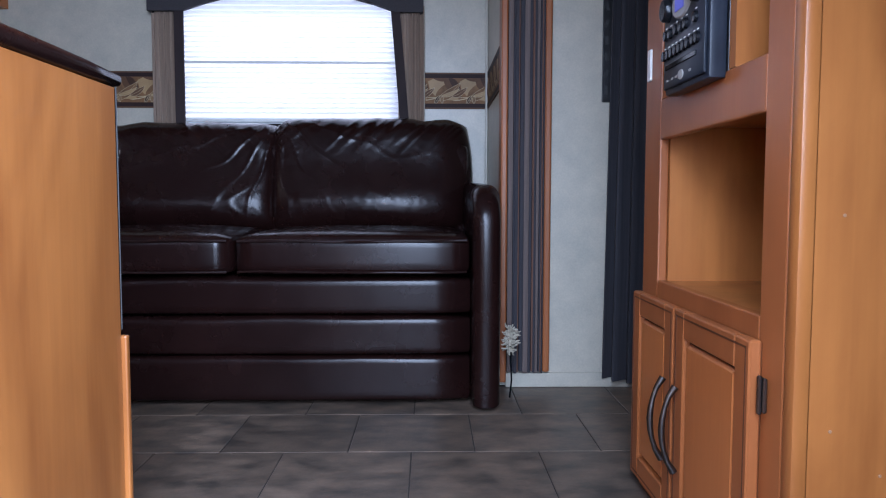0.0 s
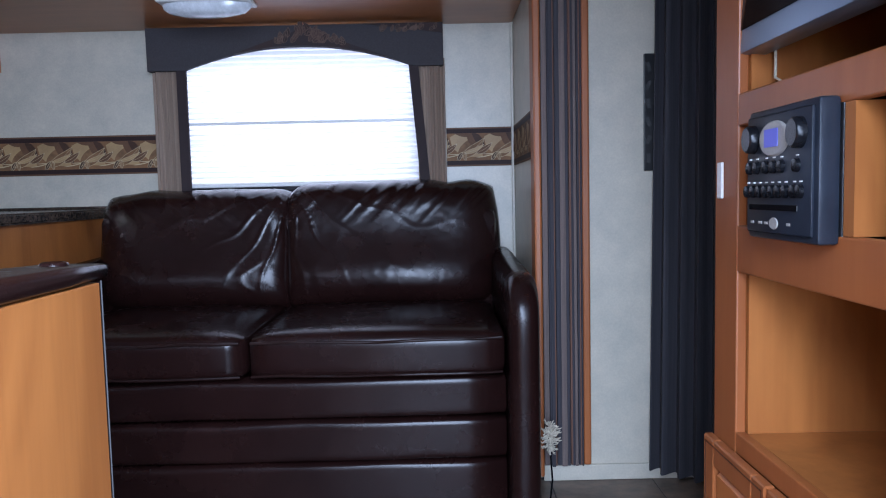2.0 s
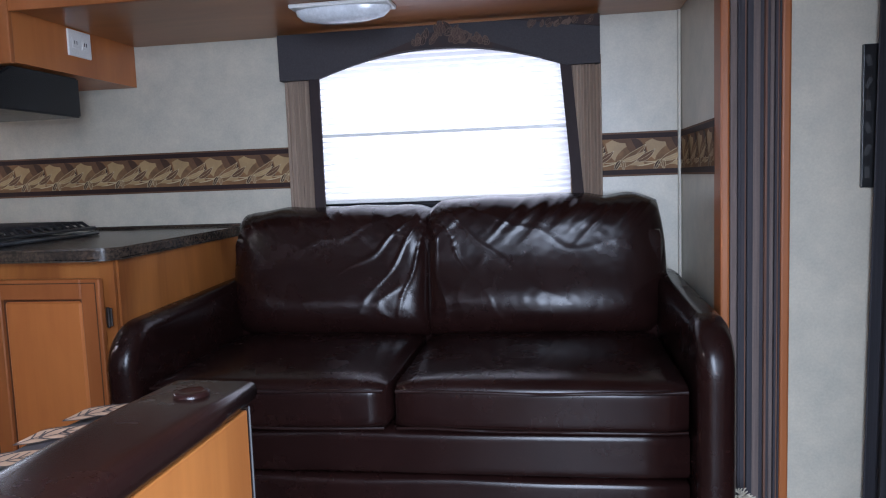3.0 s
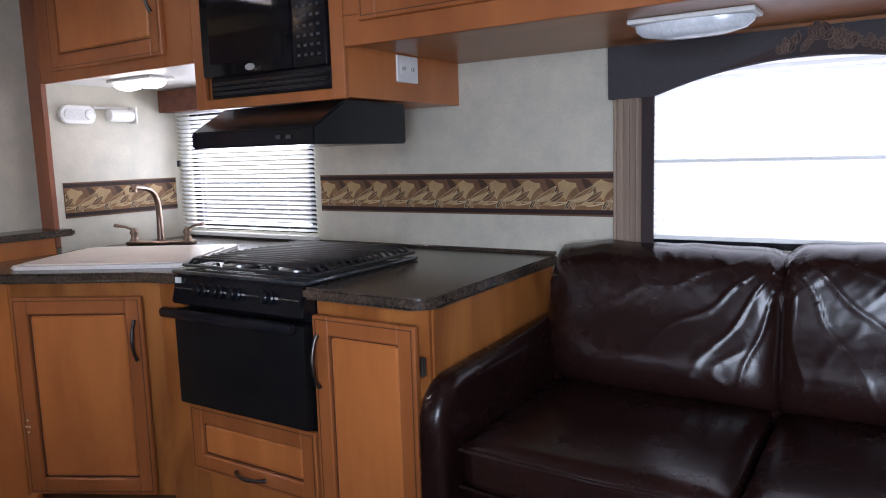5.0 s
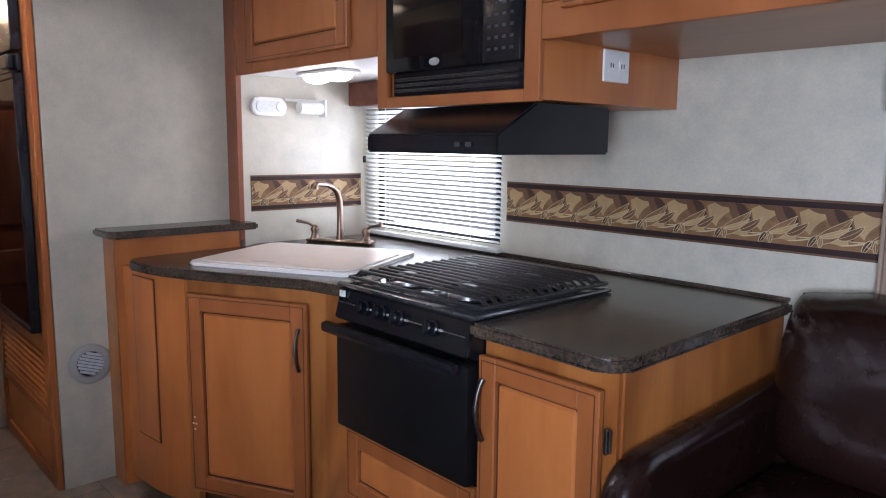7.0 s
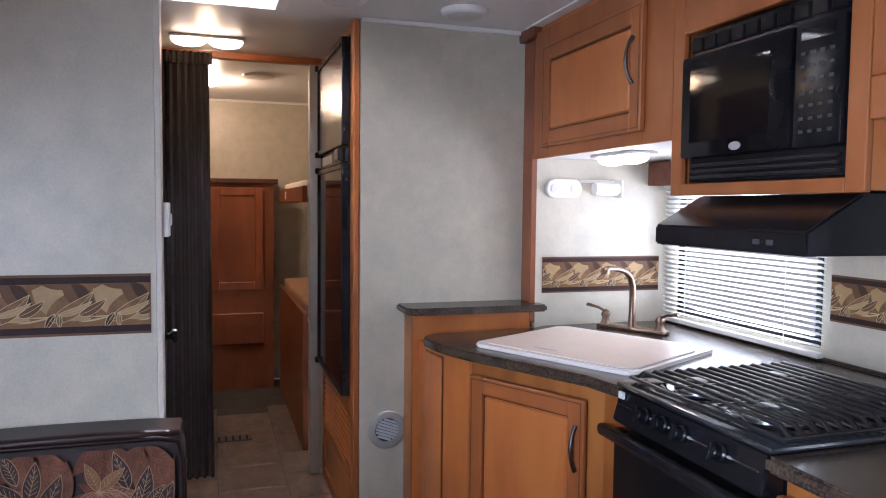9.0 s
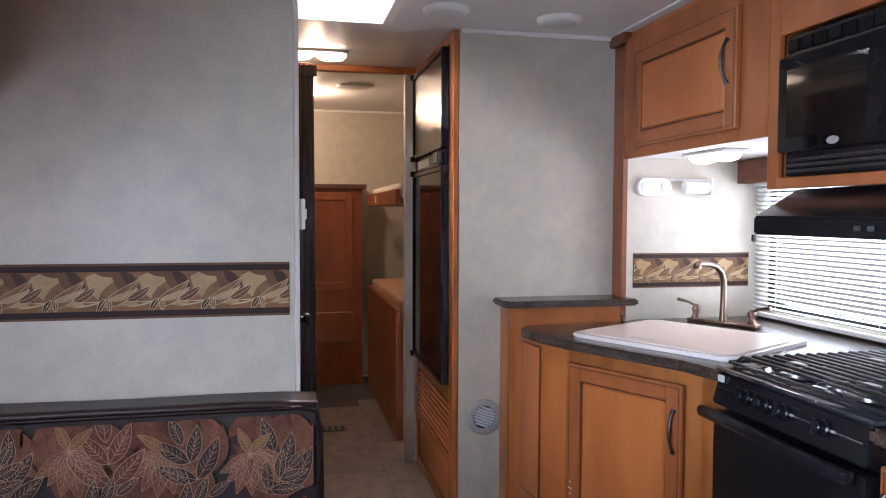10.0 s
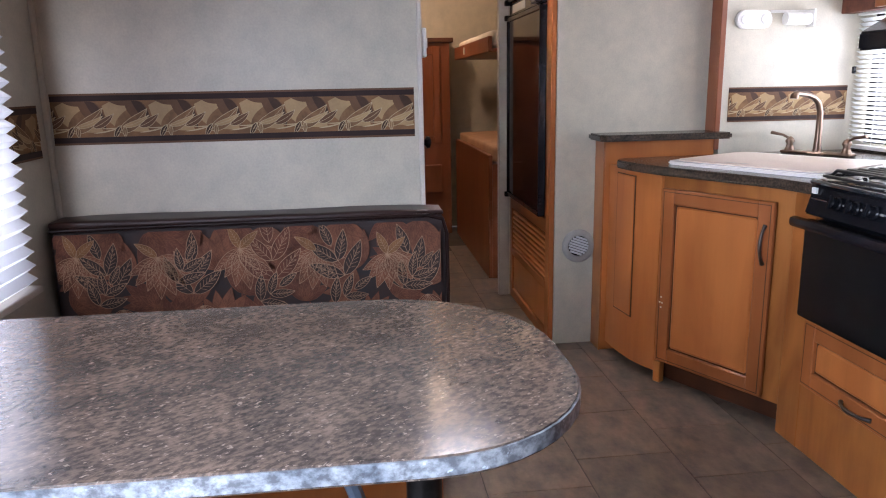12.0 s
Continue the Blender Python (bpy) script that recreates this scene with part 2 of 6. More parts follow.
def stone(name, light, mid, dark, rough, scale=70.0, stretch=0.75, turn=0.0, flecks=0.66):
    """Printed stone laminate: clouds, short dark streaks and pale flecks."""
    m = material(name, light, rough, color2=dark, scale=(scale, scale * stretch, scale), rough2=rough + 0.08)
    nt = m.node_tree
    b = nt.nodes["Principled BSDF"]
    if turn:
        mp = [n for n in nt.nodes if n.type == "MAPPING"][0]
        mp.vector_type = "TEXTURE"
        mp.inputs["Rotation"].default_value = (0, 0, radians(turn))
        mp.inputs["Scale"].default_value = (1 / scale, 1 / (scale * stretch), 1 / scale)
    ramp = [n for n in nt.nodes if n.type == "VALTORGB"][0]
    ramp.color_ramp.elements[0].position, ramp.color_ramp.elements[1].position = 0.40, 0.60
    e = ramp.color_ramp.elements.new(0.5)
    e.color = (*mid, 1)
    geo = nt.nodes.new("ShaderNodeNewGeometry")
    clouds = nt.nodes.new("ShaderNodeTexNoise")
    clouds.inputs["Scale"].default_value, clouds.inputs["Detail"].default_value = 13.0, 5.0
    nt.links.new(geo.outputs["Position"], clouds.inputs["Vector"])
    fl = nt.nodes.new("ShaderNodeTexNoise")
    fl.inputs["Scale"].default_value, fl.inputs["Detail"].default_value = 1.3, 4.0
    nt.links.new([n for n in nt.nodes if n.type == "MAPPING"][0].outputs[0], fl.inputs["Vector"])
    fr = nt.nodes.new("ShaderNodeValToRGB")
    fr.color_ramp.elements[0].position, fr.color_ramp.elements[1].position = flecks, flecks + 0.06
    nt.links.new(fl.outputs[0], fr.inputs[0])
    m1 = nt.nodes.new("ShaderNodeMix")
    m1.data_type, m1.blend_type = "RGBA", "MULTIPLY"
    m1.inputs["Factor"].default_value = 0.75
    cr = nt.nodes.new("ShaderNodeValToRGB")
    cr.color_ramp.elements[0].position, cr.color_ramp.elements[1].position = 0.35, 0.65
    cr.color_ramp.elements[0].color, cr.color_ramp.elements[1].color = (0.46, 0.45, 0.47, 1), (1.2, 1.09, 1.0, 1)
    nt.links.new(clouds.outputs[0], cr.inputs[0])
    nt.links.new(ramp.outputs[0], m1.inputs["A"])
    nt.links.new(cr.outputs[0], m1.inputs["B"])
    m2 = nt.nodes.new("ShaderNodeMix")
    m2.data_type = "RGBA"
    m2.inputs["B"].default_value = (*[min(1, c * 1.6) for c in light], 1)
    nt.links.new(fr.outputs[0], m2.inputs["Factor"])
    nt.links.new(m1.outputs["Result"], m2.inputs["A"])
    nt.links.new(m2.outputs["Result"], b.inputs["Base Color"])
    return m


TABLETOP = stone("grey_stone_laminate", (0.178, 0.134, 0.108), (0.122, 0.094, 0.078), (0.074, 0.060, 0.053), 0.12, 150.0, 0.5, 35, 0.63)
EDGEBAND = stone("speckled_edge", (0.34, 0.38, 0.42), (0.22, 0.25, 0.28), (0.11, 0.12, 0.14), 0.3)
LAMINATE = stone("dark_stone_laminate", (0.088, 0.064, 0.046), (0.058, 0.043, 0.033), (0.032, 0.026, 0.022), 0.17, 120.0, 0.7, 20, 0.72)
KEYGREY = material("dim_key_print", (0.055, 0.055, 0.055), 0.6, vary=0.1, spec=0.1)
LEAFGOLD = material("leaf_gold_print", (0.35, 0.225, 0.10), 0.55, vary=0.2)
BLIND = material("cream_rail", (0.55, 0.50, 0.43), 0.4, vary=0.05)
FRIDGETOP = material("rippled_black", (0.010, 0.009, 0.009), 0.16, vary=0.3, bump=0.9, bump_scale=90)
VENTBLADE = material("pale_vent_blade", (0.55, 0.58, 0.60), 0.4, vary=0.05)
GRILLE = material("white_grille", (0.62, 0.62, 0.61), 0.5, vary=0.1, scale=(150, 150, 150), bump=0.6, bump_scale=500)
# own colour of the bunk room joinery; on the slide-out post it paints shade
WOODRED = wood("reddish_wood_and_post_shade", (0.24, 0.075, 0.028), (0.16, 0.045, 0.016), rough=0.4)
SHEETS = material("pale_sheet", (0.68, 0.62, 0.55), 0.85, vary=0.08)

HOBBLACK = material("glossy_hob_enamel", (0.03, 0.033, 0.037), 0.12, vary=0.3, scale=(5, 5, 5), spec=1.0)
BARESTEEL = material("dull_bare_steel", (0.48, 0.48, 0.49), 0.3, metal=1.0, vary=0.25, scale=(40, 40, 40))
VALLEAF = material("dim_valance_leaf", (0.062, 0.035, 0.027), 0.85, vary=0.3, scale=(40, 40, 40))
VALLINE = material("dim_valance_line", (0.12, 0.075, 0.055), 0.85, vary=0.2)
STEREOBLACK = material("blue_black_plastic", (0.016, 0.020, 0.029), 0.35, vary=0.3, spec=0.3)

# ---- building helpers ----
BASE = {}


def thing(name, base, label, category, group="", kind=""):
    ob = new(name)
    ob.location = base
    ob.empty_display_size = 0.1
    BASE[ob] = Vector(base)
    return tagged(ob, label, category, group, kind)


def finish(bm, name, mats, smooth):
    bmesh.ops.recalc_face_normals(bm, faces=bm.faces[:])
    me = bpy.data.meshes.new(name)
    bm.to_mesh(me)
    bm.free()
    for m in mats if isinstance(mats, (list, tuple)) else [mats]:
        me.materials.append(m)
    if smooth:
        me.polygons.foreach_set("use_smooth", [True] * len(me.polygons))
        me.set_sharp_from_angle(angle=radians(smooth if smooth > 1 else 40))
    return me


def part(name, bm, mats, parent, label="", smooth=0):
    """One mesh object under a thing or a part, from a bmesh in world coordinates."""
    base = BASE[parent]
    bmesh.ops.translate(bm, verts=bm.verts[:], vec=-base)
    ob = new(name, finish(bm, name, mats, smooth))
    ob.parent = parent
    BASE[ob] = base
    return tagged(ob, label)


def solid(name, bm, mats, label="", category="", kind="", smooth=0):
    """A top-level thing or piece of the setting that is one mesh."""
    ob = new(name, finish(bm, name, mats, smooth))
    BASE[ob] = Vector((0, 0, 0))
    return tagged(ob, label, category, "", kind)


def place(bm, made, mi):
    for f in made:
        f.material_index = mi


def box(x0, x1, y0, y1, z0, z1, bevel=0.0, bm=None, mi=0, seg=2):
    """A box, its edges rounded, added to bm or new."""
    bm = bm or bmesh.new()
    old = set(bm.faces)
    r = bmesh.ops.create_cube(bm, size=1.0, matrix=Matrix.Translation(((x0 + x1) / 2, (y0 + y1) / 2, (z0 + z1) / 2)) @ Matrix.Diagonal((abs(x1 - x0), abs(y1 - y0), abs(z1 - z0), 1)))
    if bevel:
        edges = list({e for v in r["verts"] for e in v.link_edges})
        bmesh.ops.bevel(bm, geom=edges, offset=bevel, segments=seg, affect="EDGES", profile=0.5)
    for f in bm.faces:
        if f not in old:
            f.material_index = mi
    return bm


class Front:
    """A cabinet front: origin on the plan, u along it, v out of it, z up."""

    def __init__(self, ox, oy, ux, uy):
        n = math.hypot(ux, uy)
        self.m = Matrix(((ux / n, uy / n, 0, ox), (uy / n, -ux / n, 0, oy), (0, 0, 1, 0), (0, 0, 0, 1)))
        self.length = n

    def box(self, u0, u1, v0, v1, z0, z1, bevel=0.0, bm=None, mi=0, seg=1):
        piece = box(u0, u1, v0, v1, z0, z1, bevel, seg=seg, mi=mi)
        bmesh.ops.transform(piece, matrix=self.m, verts=piece.verts[:])
        if bm is None:
            return piece
        me = bpy.data.meshes.new("tmp")
        piece.to_mesh(me)
        piece.free()
        bm.from_mesh(me)
        bpy.data.meshes.remove(me)
        return bm


def tube(points, radius, bm=None, sides=8, mi=0, caps=True):
    """A round bar along points."""
    bm = bm or bmesh.new()
    pts = [Vector(p) for p in points]
    rings, up = [], None
    for i, p in enumerate(pts):
        d = (pts[min(i + 1, len(pts) - 1)] - pts[max(i - 1, 0)]).normalized()
        if up is None or abs(up.dot(d)) > 0.95:
            up = Vector((0, 0, 1)) if abs(d.z) < 0.9 else Vector((1, 0, 0))
        a = d.cross(up).normalized()
        b = a.cross(d).normalized()
        up = b
        r = radius[i] if isinstance(radius, (list, tuple)) else radius
        rings.append([bm.verts.new(p + r * (math.cos(t) * a + math.sin(t) * b)) for t in [2 * math.pi * k / sides for k in range(sides)]])
    for r0, r1 in zip(rings, rings[1:]):
        for k in range(sides):
            bm.faces.new((r0[k], r0[(k + 1) % sides], r1[(k + 1) % sides], r1[k])).material_index = mi
    if caps:
        bm.faces.new(rings[0]).material_index = mi
        bm.faces.new(rings[-1]).material_index = mi
    return bm


def lathe(profile, m=Matrix(), bm=None, sides=24, mi=0):
    """A turned body: profile of (radius, height) about z, posed by m."""
    bm = bm or bmesh.new()
    rings = [[bm.verts.new(m @ Vector((r * math.cos(2 * math.pi * k / sides), r * math.sin(2 * math.pi * k / sides), h))) for k in range(sides)] for r, h in profile]
    for r0, r1 in zip(rings, rings[1:]):
        for k in range(sides):
            bm.faces.new((r0[k], r0[(k + 1) % sides], r1[(k + 1) % sides], r1[k])).material_index = mi
    bm.faces.new(rings[0]).material_index = mi
    bm.faces.new(rings[-1]).material_index = mi
    return bm


def prism(outline, z0, z1, bm=None, mi=0, bevel=0.0):
    """An upright prism over a plan outline."""
    bm = bm or bmesh.new()
    lo = [bm.verts.new((x, y, z0)) for x, y in outline]
    hi = [bm.verts.new((x, y, z1)) for x, y in outline]
    n = len(outline)
    fs = [bm.faces.new(lo), bm.faces.new(hi)] + [bm.faces.new((lo[i], lo[(i + 1) % n], hi[(i + 1) % n], hi[i])) for i in range(n)]
    for f in fs:
        f.material_index = mi
    if bevel:
        bmesh.ops.bevel(bm, geom=list(fs[0].edges) + list(fs[1].edges), offset=bevel, segments=2, affect="EDGES")
    return bm


def cloth(path, z0, z1, thick=0.004, rows=6, bm=None, mi=0, flare=0.0):
    """Hanging cloth over a plan path, with thickness; folds spread by flare towards the bottom."""
    bm = bm or bmesh.new()
    pts = [Vector(p) for p in path]
    c = sum(pts, Vector((0, 0))) / len(pts)
    back = []
    for i, p in enumerate(pts):
        d = (pts[min(i + 1, len(pts) - 1)] - pts[max(i - 1, 0)]).normalized()
        back.append(p + Vector((-d.y, d.x)) * thick)
    loop = pts + back[::-1]
    rings = []
    for i in range(rows + 1):
        f = i / rows
        k = 1 + flare * f
        rings.append([bm.verts.new((c.x + (q.x - c.x) * k, c.y + (q.y - c.y) * k, z1 + (z0 - z1) * f)) for q in loop])
    n = len(loop)
    for a, b in zip(rings, rings[1:]):
        for j in range(n):
            bm.faces.new((a[j], a[(j + 1) % n], b[(j + 1) % n], b[j])).material_index = mi
    h = len(pts)
    for r in (rings[0], rings[-1]):
        for j in range(h - 1):
            bm.faces.new((r[j], r[j + 1], r[n - 2 - j], r[n - 1 - j])).material_index = mi
    return bm


def folds(p0, p1, depth, count, steps=8, seed=1):
    """A plan path of irregular folds between two points."""
    rnd = random.Random(seed)
    a, b = Vector(p0), Vector(p1)
    d = b - a
    n = Vector((-d.y, d.x)).normalized()
    out, amp = [], [depth * rnd.uniform(0.6, 1.2) for _ in range(count + 1)]
    for k in range(count * steps + 1):
        t = k / (count * steps)
        w = math.sin(2 * math.pi * t * count) * amp[int(t * count)]
        jitter = 0.25 * depth * math.sin(5.3 * t * count + seed)
        out.append(tuple(a + d * t + n * (w + jitter)))
    return out


# ---- the large structure ----
YF, YM, XR, XL = 3.22, 2.66, 0.58, -2.93     # slide-out back wall, long wall, slide-out sides
XP, XW, YD, ZC = -2.16, -3.04, 0.12, 2.092    # dinette partition, fridge side wall, door wall, ceiling
XB, XE, XN = -3.88, -6.0, 1.75               # bunk bulkhead, far end, bedroom end


def wall(name, label, boxes, mat=WALLPAPER):
    bm = bmesh.new()
    for b in boxes:
        box(*b, bm=bm)
    return solid(name, bm, mat, label, "wall", "structure")


def pierced(name, label, x0, x1, y0, y1, z0, z1, holes, mat=WALLPAPER):
    """One wall along x with openings cut through it: faces, reveals and edges in one mesh."""
    xs = sorted({x0, x1, *[v for q in holes for v in q[:2]]})
    zs = sorted({z0, z1, *[v for q in holes for v in q[2:]]})
    bm, vs = bmesh.new(), {}

    def v(i, k, y):
        if (i, k, y) not in vs:
            vs[i, k, y] = bm.verts.new((xs[i], y, zs[k]))
        return vs[i, k, y]

    def full(i, k):
        if not (0 <= i < len(xs) - 1 and 0 <= k < len(zs) - 1):
            return False
        cx, cz = (xs[i] + xs[i + 1]) / 2, (zs[k] + zs[k + 1]) / 2
        return not any(q[0] < cx < q[1] and q[2] < cz < q[3] for q in holes)

    for i in range(len(xs) - 1):
        for k in range(len(zs) - 1):
            if not full(i, k):
                continue
            for y in (y0, y1):
                bm.faces.new((v(i, k, y), v(i + 1, k, y), v(i + 1, k + 1, y), v(i, k + 1, y)))
            for di, dk, p, q in ((-1, 0, (i, k), (i, k + 1)), (1, 0, (i + 1, k), (i + 1, k + 1)), (0, -1, (i, k), (i + 1, k)), (0, 1, (i, k + 1), (i + 1, k + 1))):
                if not full(i + di, k + dk):
                    bm.faces.new((v(*p, y0), v(*q, y0), v(*q, y1), v(*p, y1)))
    return solid(name, bm, mat, label, "wall", "structure")


pierced("wall_slide_back", "grey-beige papered back wall of the slide-out", XL, XR, YF, YF + 0.05, 0, 2.1, [(-2.86, -2.08, 0.92, 1.46), (-0.70, 0.24, 0.93, 1.5)])
wall("wall_slide_right", "papered side wall of the slide-out beside the sofa", [(XR, XR + 0.05, YM + 0.02, YF + 0.05, 0, 2.1)])
wall("wall_slide_left", "papered side wall of the slide-out beside the sink", [(XL - 0.05, XL, 2.60, YF + 0.05, 0, 2.1)])
wall("wall_long_right", "pale papered long wall beside the curtain", [(XR + 0.052, XN, YM, YM + 0.05, 0, ZC)])
wall("wall_slide_header", "plain wall over the slide-out opening", [(XL - 0.05, XR + 0.05, YM + 0.1, YM + 0.15, 2.1, ZC + 0.1)])
wall("wall_long_left", "plain long wall behind the fridge cabinet", [(XE, XL - 0.052, YM, YM + 0.05, 0, ZC)])
wall("wall_fridge_side", "mottled papered wall at the side of the fridge", [(XW - 0.04, XW, 1.897, YM, 0, ZC)])
wall("wall_partition", "papered partition behind the dinette bench", [(XP - 0.05, XP, YD, 1.213, 0, ZC)])
wall("wall_hall", "papered wall along the short hallway", [(-3.05, XP - 0.05, 1.045, 1.08, 0, ZC), (-3.7, -3.05, 1.045, 1.08, 2.0, ZC), (XB, -3.7, 1.045, 1.08, 0, ZC)])
wall("wall_bulkhead", "papered bulkhead round the bunk room opening", [(XB - 0.04, XB, YD, 1.09, 0, ZC), (XB - 0.04, XB, 1.865, YM, 0, ZC)])
wall("wall_end", "yellow-lit papered end wall of the bunk room", [(XE - 0.05, XE, YD, YM, 0, ZC)])
wall("wall_bedroom", "plain end wall behind the curtain", [(XN, XN + 0.05, YD - 0.05, YM + 0.05, 0, ZC)])
pierced("wall_door", "papered wall round the entry door and dinette window", XE, XN, YD - 0.05, YD, -0.25, ZC, [(-1.88, -0.55, 0.70, 1.5), (-0.02, 0.68, -0.25, 1.85)])

bm = bmesh.new()
for b in ((XB - 0.04, -3.0, YD - 0.05, YM + 0.1), (-2.62, XN, YD - 0.05, YM + 0.1), (-3.0, -2.62, YD - 0.05, 1.20), (-3.0, -2.62, 1.58, YM + 0.1)):
    box(*b, ZC, ZC + 0.05, bm=bm)
solid("ceiling", bm, CEILING, "white panelled caravan ceiling", "ceiling", "structure")
solid("ceiling_slide", box(XL - 0.05, XR + 0.05, YM - 0.1, YF + 0.05, 2.085, 2.1), CEILING, "white ceiling of the slide-out", "ceiling", "structure")
bm = bmesh.new()
tubes = ((XW + 0.004, 1.90, XW + 0.004, YM),)
for x0, y0, x1, y1 in tubes:
    box(min(x0, x1) - 0.004, max(x0, x1) + 0.012, min(y0, y1), max(y0, y1) + 0.006, ZC - 0.018, ZC - 0.002, bm=bm)
solid("trim_ceiling", bm, WHITE, "thin white strip along the ceiling edge", "trim", "structure")

# floor with a step well at the entry
bm = bmesh.new()
for b in ((XE, -0.02, YD - 0.05, YF), (0.68, XN, YD - 0.05, YF), (-0.02, 0.68, 0.42, YF)):
    box(*b, -0.05, -0.004, bm=bm)
FLOOR = solid("floor", bm, GROUT, "dark stone-pattern vinyl floor of the caravan", "floor", "structure")
bm = bmesh.new()
box(-0.02, 0.68, -0.05, 0.42, -0.27, -0.23, bm=bm)
box(-0.02, 0.68, 0.42, 0.44, -0.25, -0.05, bm=bm)
solid("step_well", bm, CARPET, "recessed dark entry step inside the door", "step", "structure")
solid("ground", box(-60, 60, -60, 60, -0.85, -0.75), GROUNDMAT, "grey gravel ground outside the caravan", "ground", "structure")

# ---- camera-facing trims of the slide-out ----
bm = box(XR - 0.003, XR + 0.020, YM - 0.030, YM + 0.05, 0.02, 2.08, 0.006)
solid("trim_slide_inner", bm, WOOD_FRAME, "orange-brown wood strip at the slide-out edge", "trim", "structure")
solid("trim_slide_outer", box(0.724, 0.747, YM - 0.03, YM - 0.002, 0.056, 2.08, 0.006), WOOD_FRAME, "orange-brown wood strip beside the striped fascia", "trim", "structure")
fascia = thing("slide_fascia", (0.665, YM - 0.02, 0.056), "striped taupe and charcoal fabric fascia by the sofa", "fascia")
stripes = (0.017, 0.006, 0.011, 0.005, 0.014, 0.018, 0.010, 0.006, 0.008, 0.010, 0.006, 0.006, 0.005)
tones = (STRIPEA, STRIPEB, STRIPEB, STRIPEC, STRIPEB, STRIPEA, STRIPEB, STRIPEC, STRIPEB, STRIPEA, STRIPEB, STRIPEC, STRIPEB)
u = XR + 0.0215
for k, w in enumerate(stripes):
    bm = box(u, u + w, YM - 0.026 - 0.012 * math.sin(k * 1.1) ** 2, YM - 0.003, 0.056 + 0.004 * math.sin(k * 2.0), 2.08, 0.0025)
    part("stripe", bm, tones[k], fascia, smooth=40)
    u += w
# post, edge strip and cap take a darker wood that paints in their shade
solid("trim_slide_post", box(XL - 0.11, XL - 0.012, 2.585, YM - 0.002, 0.975, ZC - 0.05, 0.005), WOODRED, "orange wooden post at the slide-out edge, shade in its colour", "trim", "structure")
solid("trim_slide_post_edge", box(XL - 0.010, XL + 0.004, 2.575, 2.599, 0.90, 1.60, 0.003), WOODRED, "narrow orange wood edge strip beside the post, darkened for shade", "trim", "structure")
solid("trim_slide_cap", box(XL - 0.13, XL + 0.02, 2.56, YM - 0.003, ZC - 0.049, ZC - 0.003, 0.008), WOODRED, "wooden cap on the post under the ceiling, darkened for shade", "trim", "structure")
solid("trim_wall_base", box(0.60, 1.5, YM - 0.012, YM - 0.001, 0.0, 0.05, 0.003), WALLPAPER, "low papered skirting under the long wall", "trim", "structure")
solid("trim_partition", box(XP - 0.06, XP + 0.006, 1.214, 1.228, 0.0, ZC - 0.003, 0.003), BLIND, "pale vertical edge trim on the partition", "trim", "structure")
solid("trim_corner", box(XP + 0.001, XP + 0.016, YD + 0.001, YD + 0.016, 0.0, ZC - 0.003, 0.003), WALLPAPER, "papered corner bead beside the dinette", "trim", "structure")
solid("trim_slide_corner", box(XR - 0.012, XR - 0.001, YF - 0.012, YF - 0.001, 0.0, 1.56, 0.003), WALLPAPER, "corner bead behind the sofa", "trim", "structure")

# jamb and header of the bunk room
solid("door_frame_jamb", box(XB - 0.04, XB + 0.006, 1.805, 1.863, 0, ZC - 0.035, 0.004), GREY, "pale grey-brown jamb of the bunk opening", "trim", "structure")
solid("door_frame_header", box(XB - 0.04, XB + 0.006, 1.09, 1.863, ZC - 0.034, ZC - 0.002, 0.004), WOOD_FRAME, "wooden header over the bunk opening", "trim", "structure")


# ---- printed leaves ----
def leaf(bm, at, u, w, ang, length, width, fill, line, bend=0.0, lift=0.0006, veins=0, edge=0.0012):
    """A flat printed leaf on the surface at(u, w, lift): blade, outline and midrib."""
    n = 9
    mid, left, right = [], [], []
    for k in range(n):
        t = k / (n - 1)
        a = ang + bend * t
        if k == 0:
            p = Vector((u, w))
        else:
            p = p + Vector((math.cos(a), math.sin(a))) * length / (n - 1)
        half = width * 0.5 * math.sin(math.pi * min(1, t ** 0.8)) ** 0.9
        q = Vector((-math.sin(a), math.cos(a))) * half
        mid.append(p.copy()), left.append(p + q), right.append(p - q)
    pts = left + right[::-1][1:-1]
    vs = [bm.verts.new(at(c.x, c.y, lift)) for c in mid]
    for side in (left, right):
        es = [vs[0]] + [bm.verts.new(at(c.x, c.y, lift)) for c in side[1:-1]] + [vs[-1]]
        for k in range(n - 1):
            f = [v for v in dict.fromkeys((vs[k], vs[k + 1], es[k + 1], es[k]))]
            if len(f) > 2:
                bm.faces.new(f).material_index = fill

    def stroke(a, b, wd):
        d = (b - a)
        if d.length < 1e-6:
            return
        q = Vector((-d.y, d.x)).normalized() * wd
        bm.faces.new([bm.verts.new(at(c.x, c.y, lift + 0.0004)) for c in (a - q, b - q, b + q, a + q)]).material_index = line

    if line is not None:
        for a, b in zip(pts, pts[1:] + pts[:1]):
            stroke(a, b, edge * 0.6)
        for a, b in zip(mid, mid[1:]):
            stroke(a, b, edge * 0.45)
        for k in range(1, veins + 1):
            t = 0.12 + 0.7 * k / (veins + 1)
            i = int(t * (n - 1))
            base = mid[i].lerp(mid[i + 1], t * (n - 1) - i)
            for side in (left, right):
                stroke(base, base.lerp(side[min(n - 1, i + 2)], 0.72), edge * 0.4)


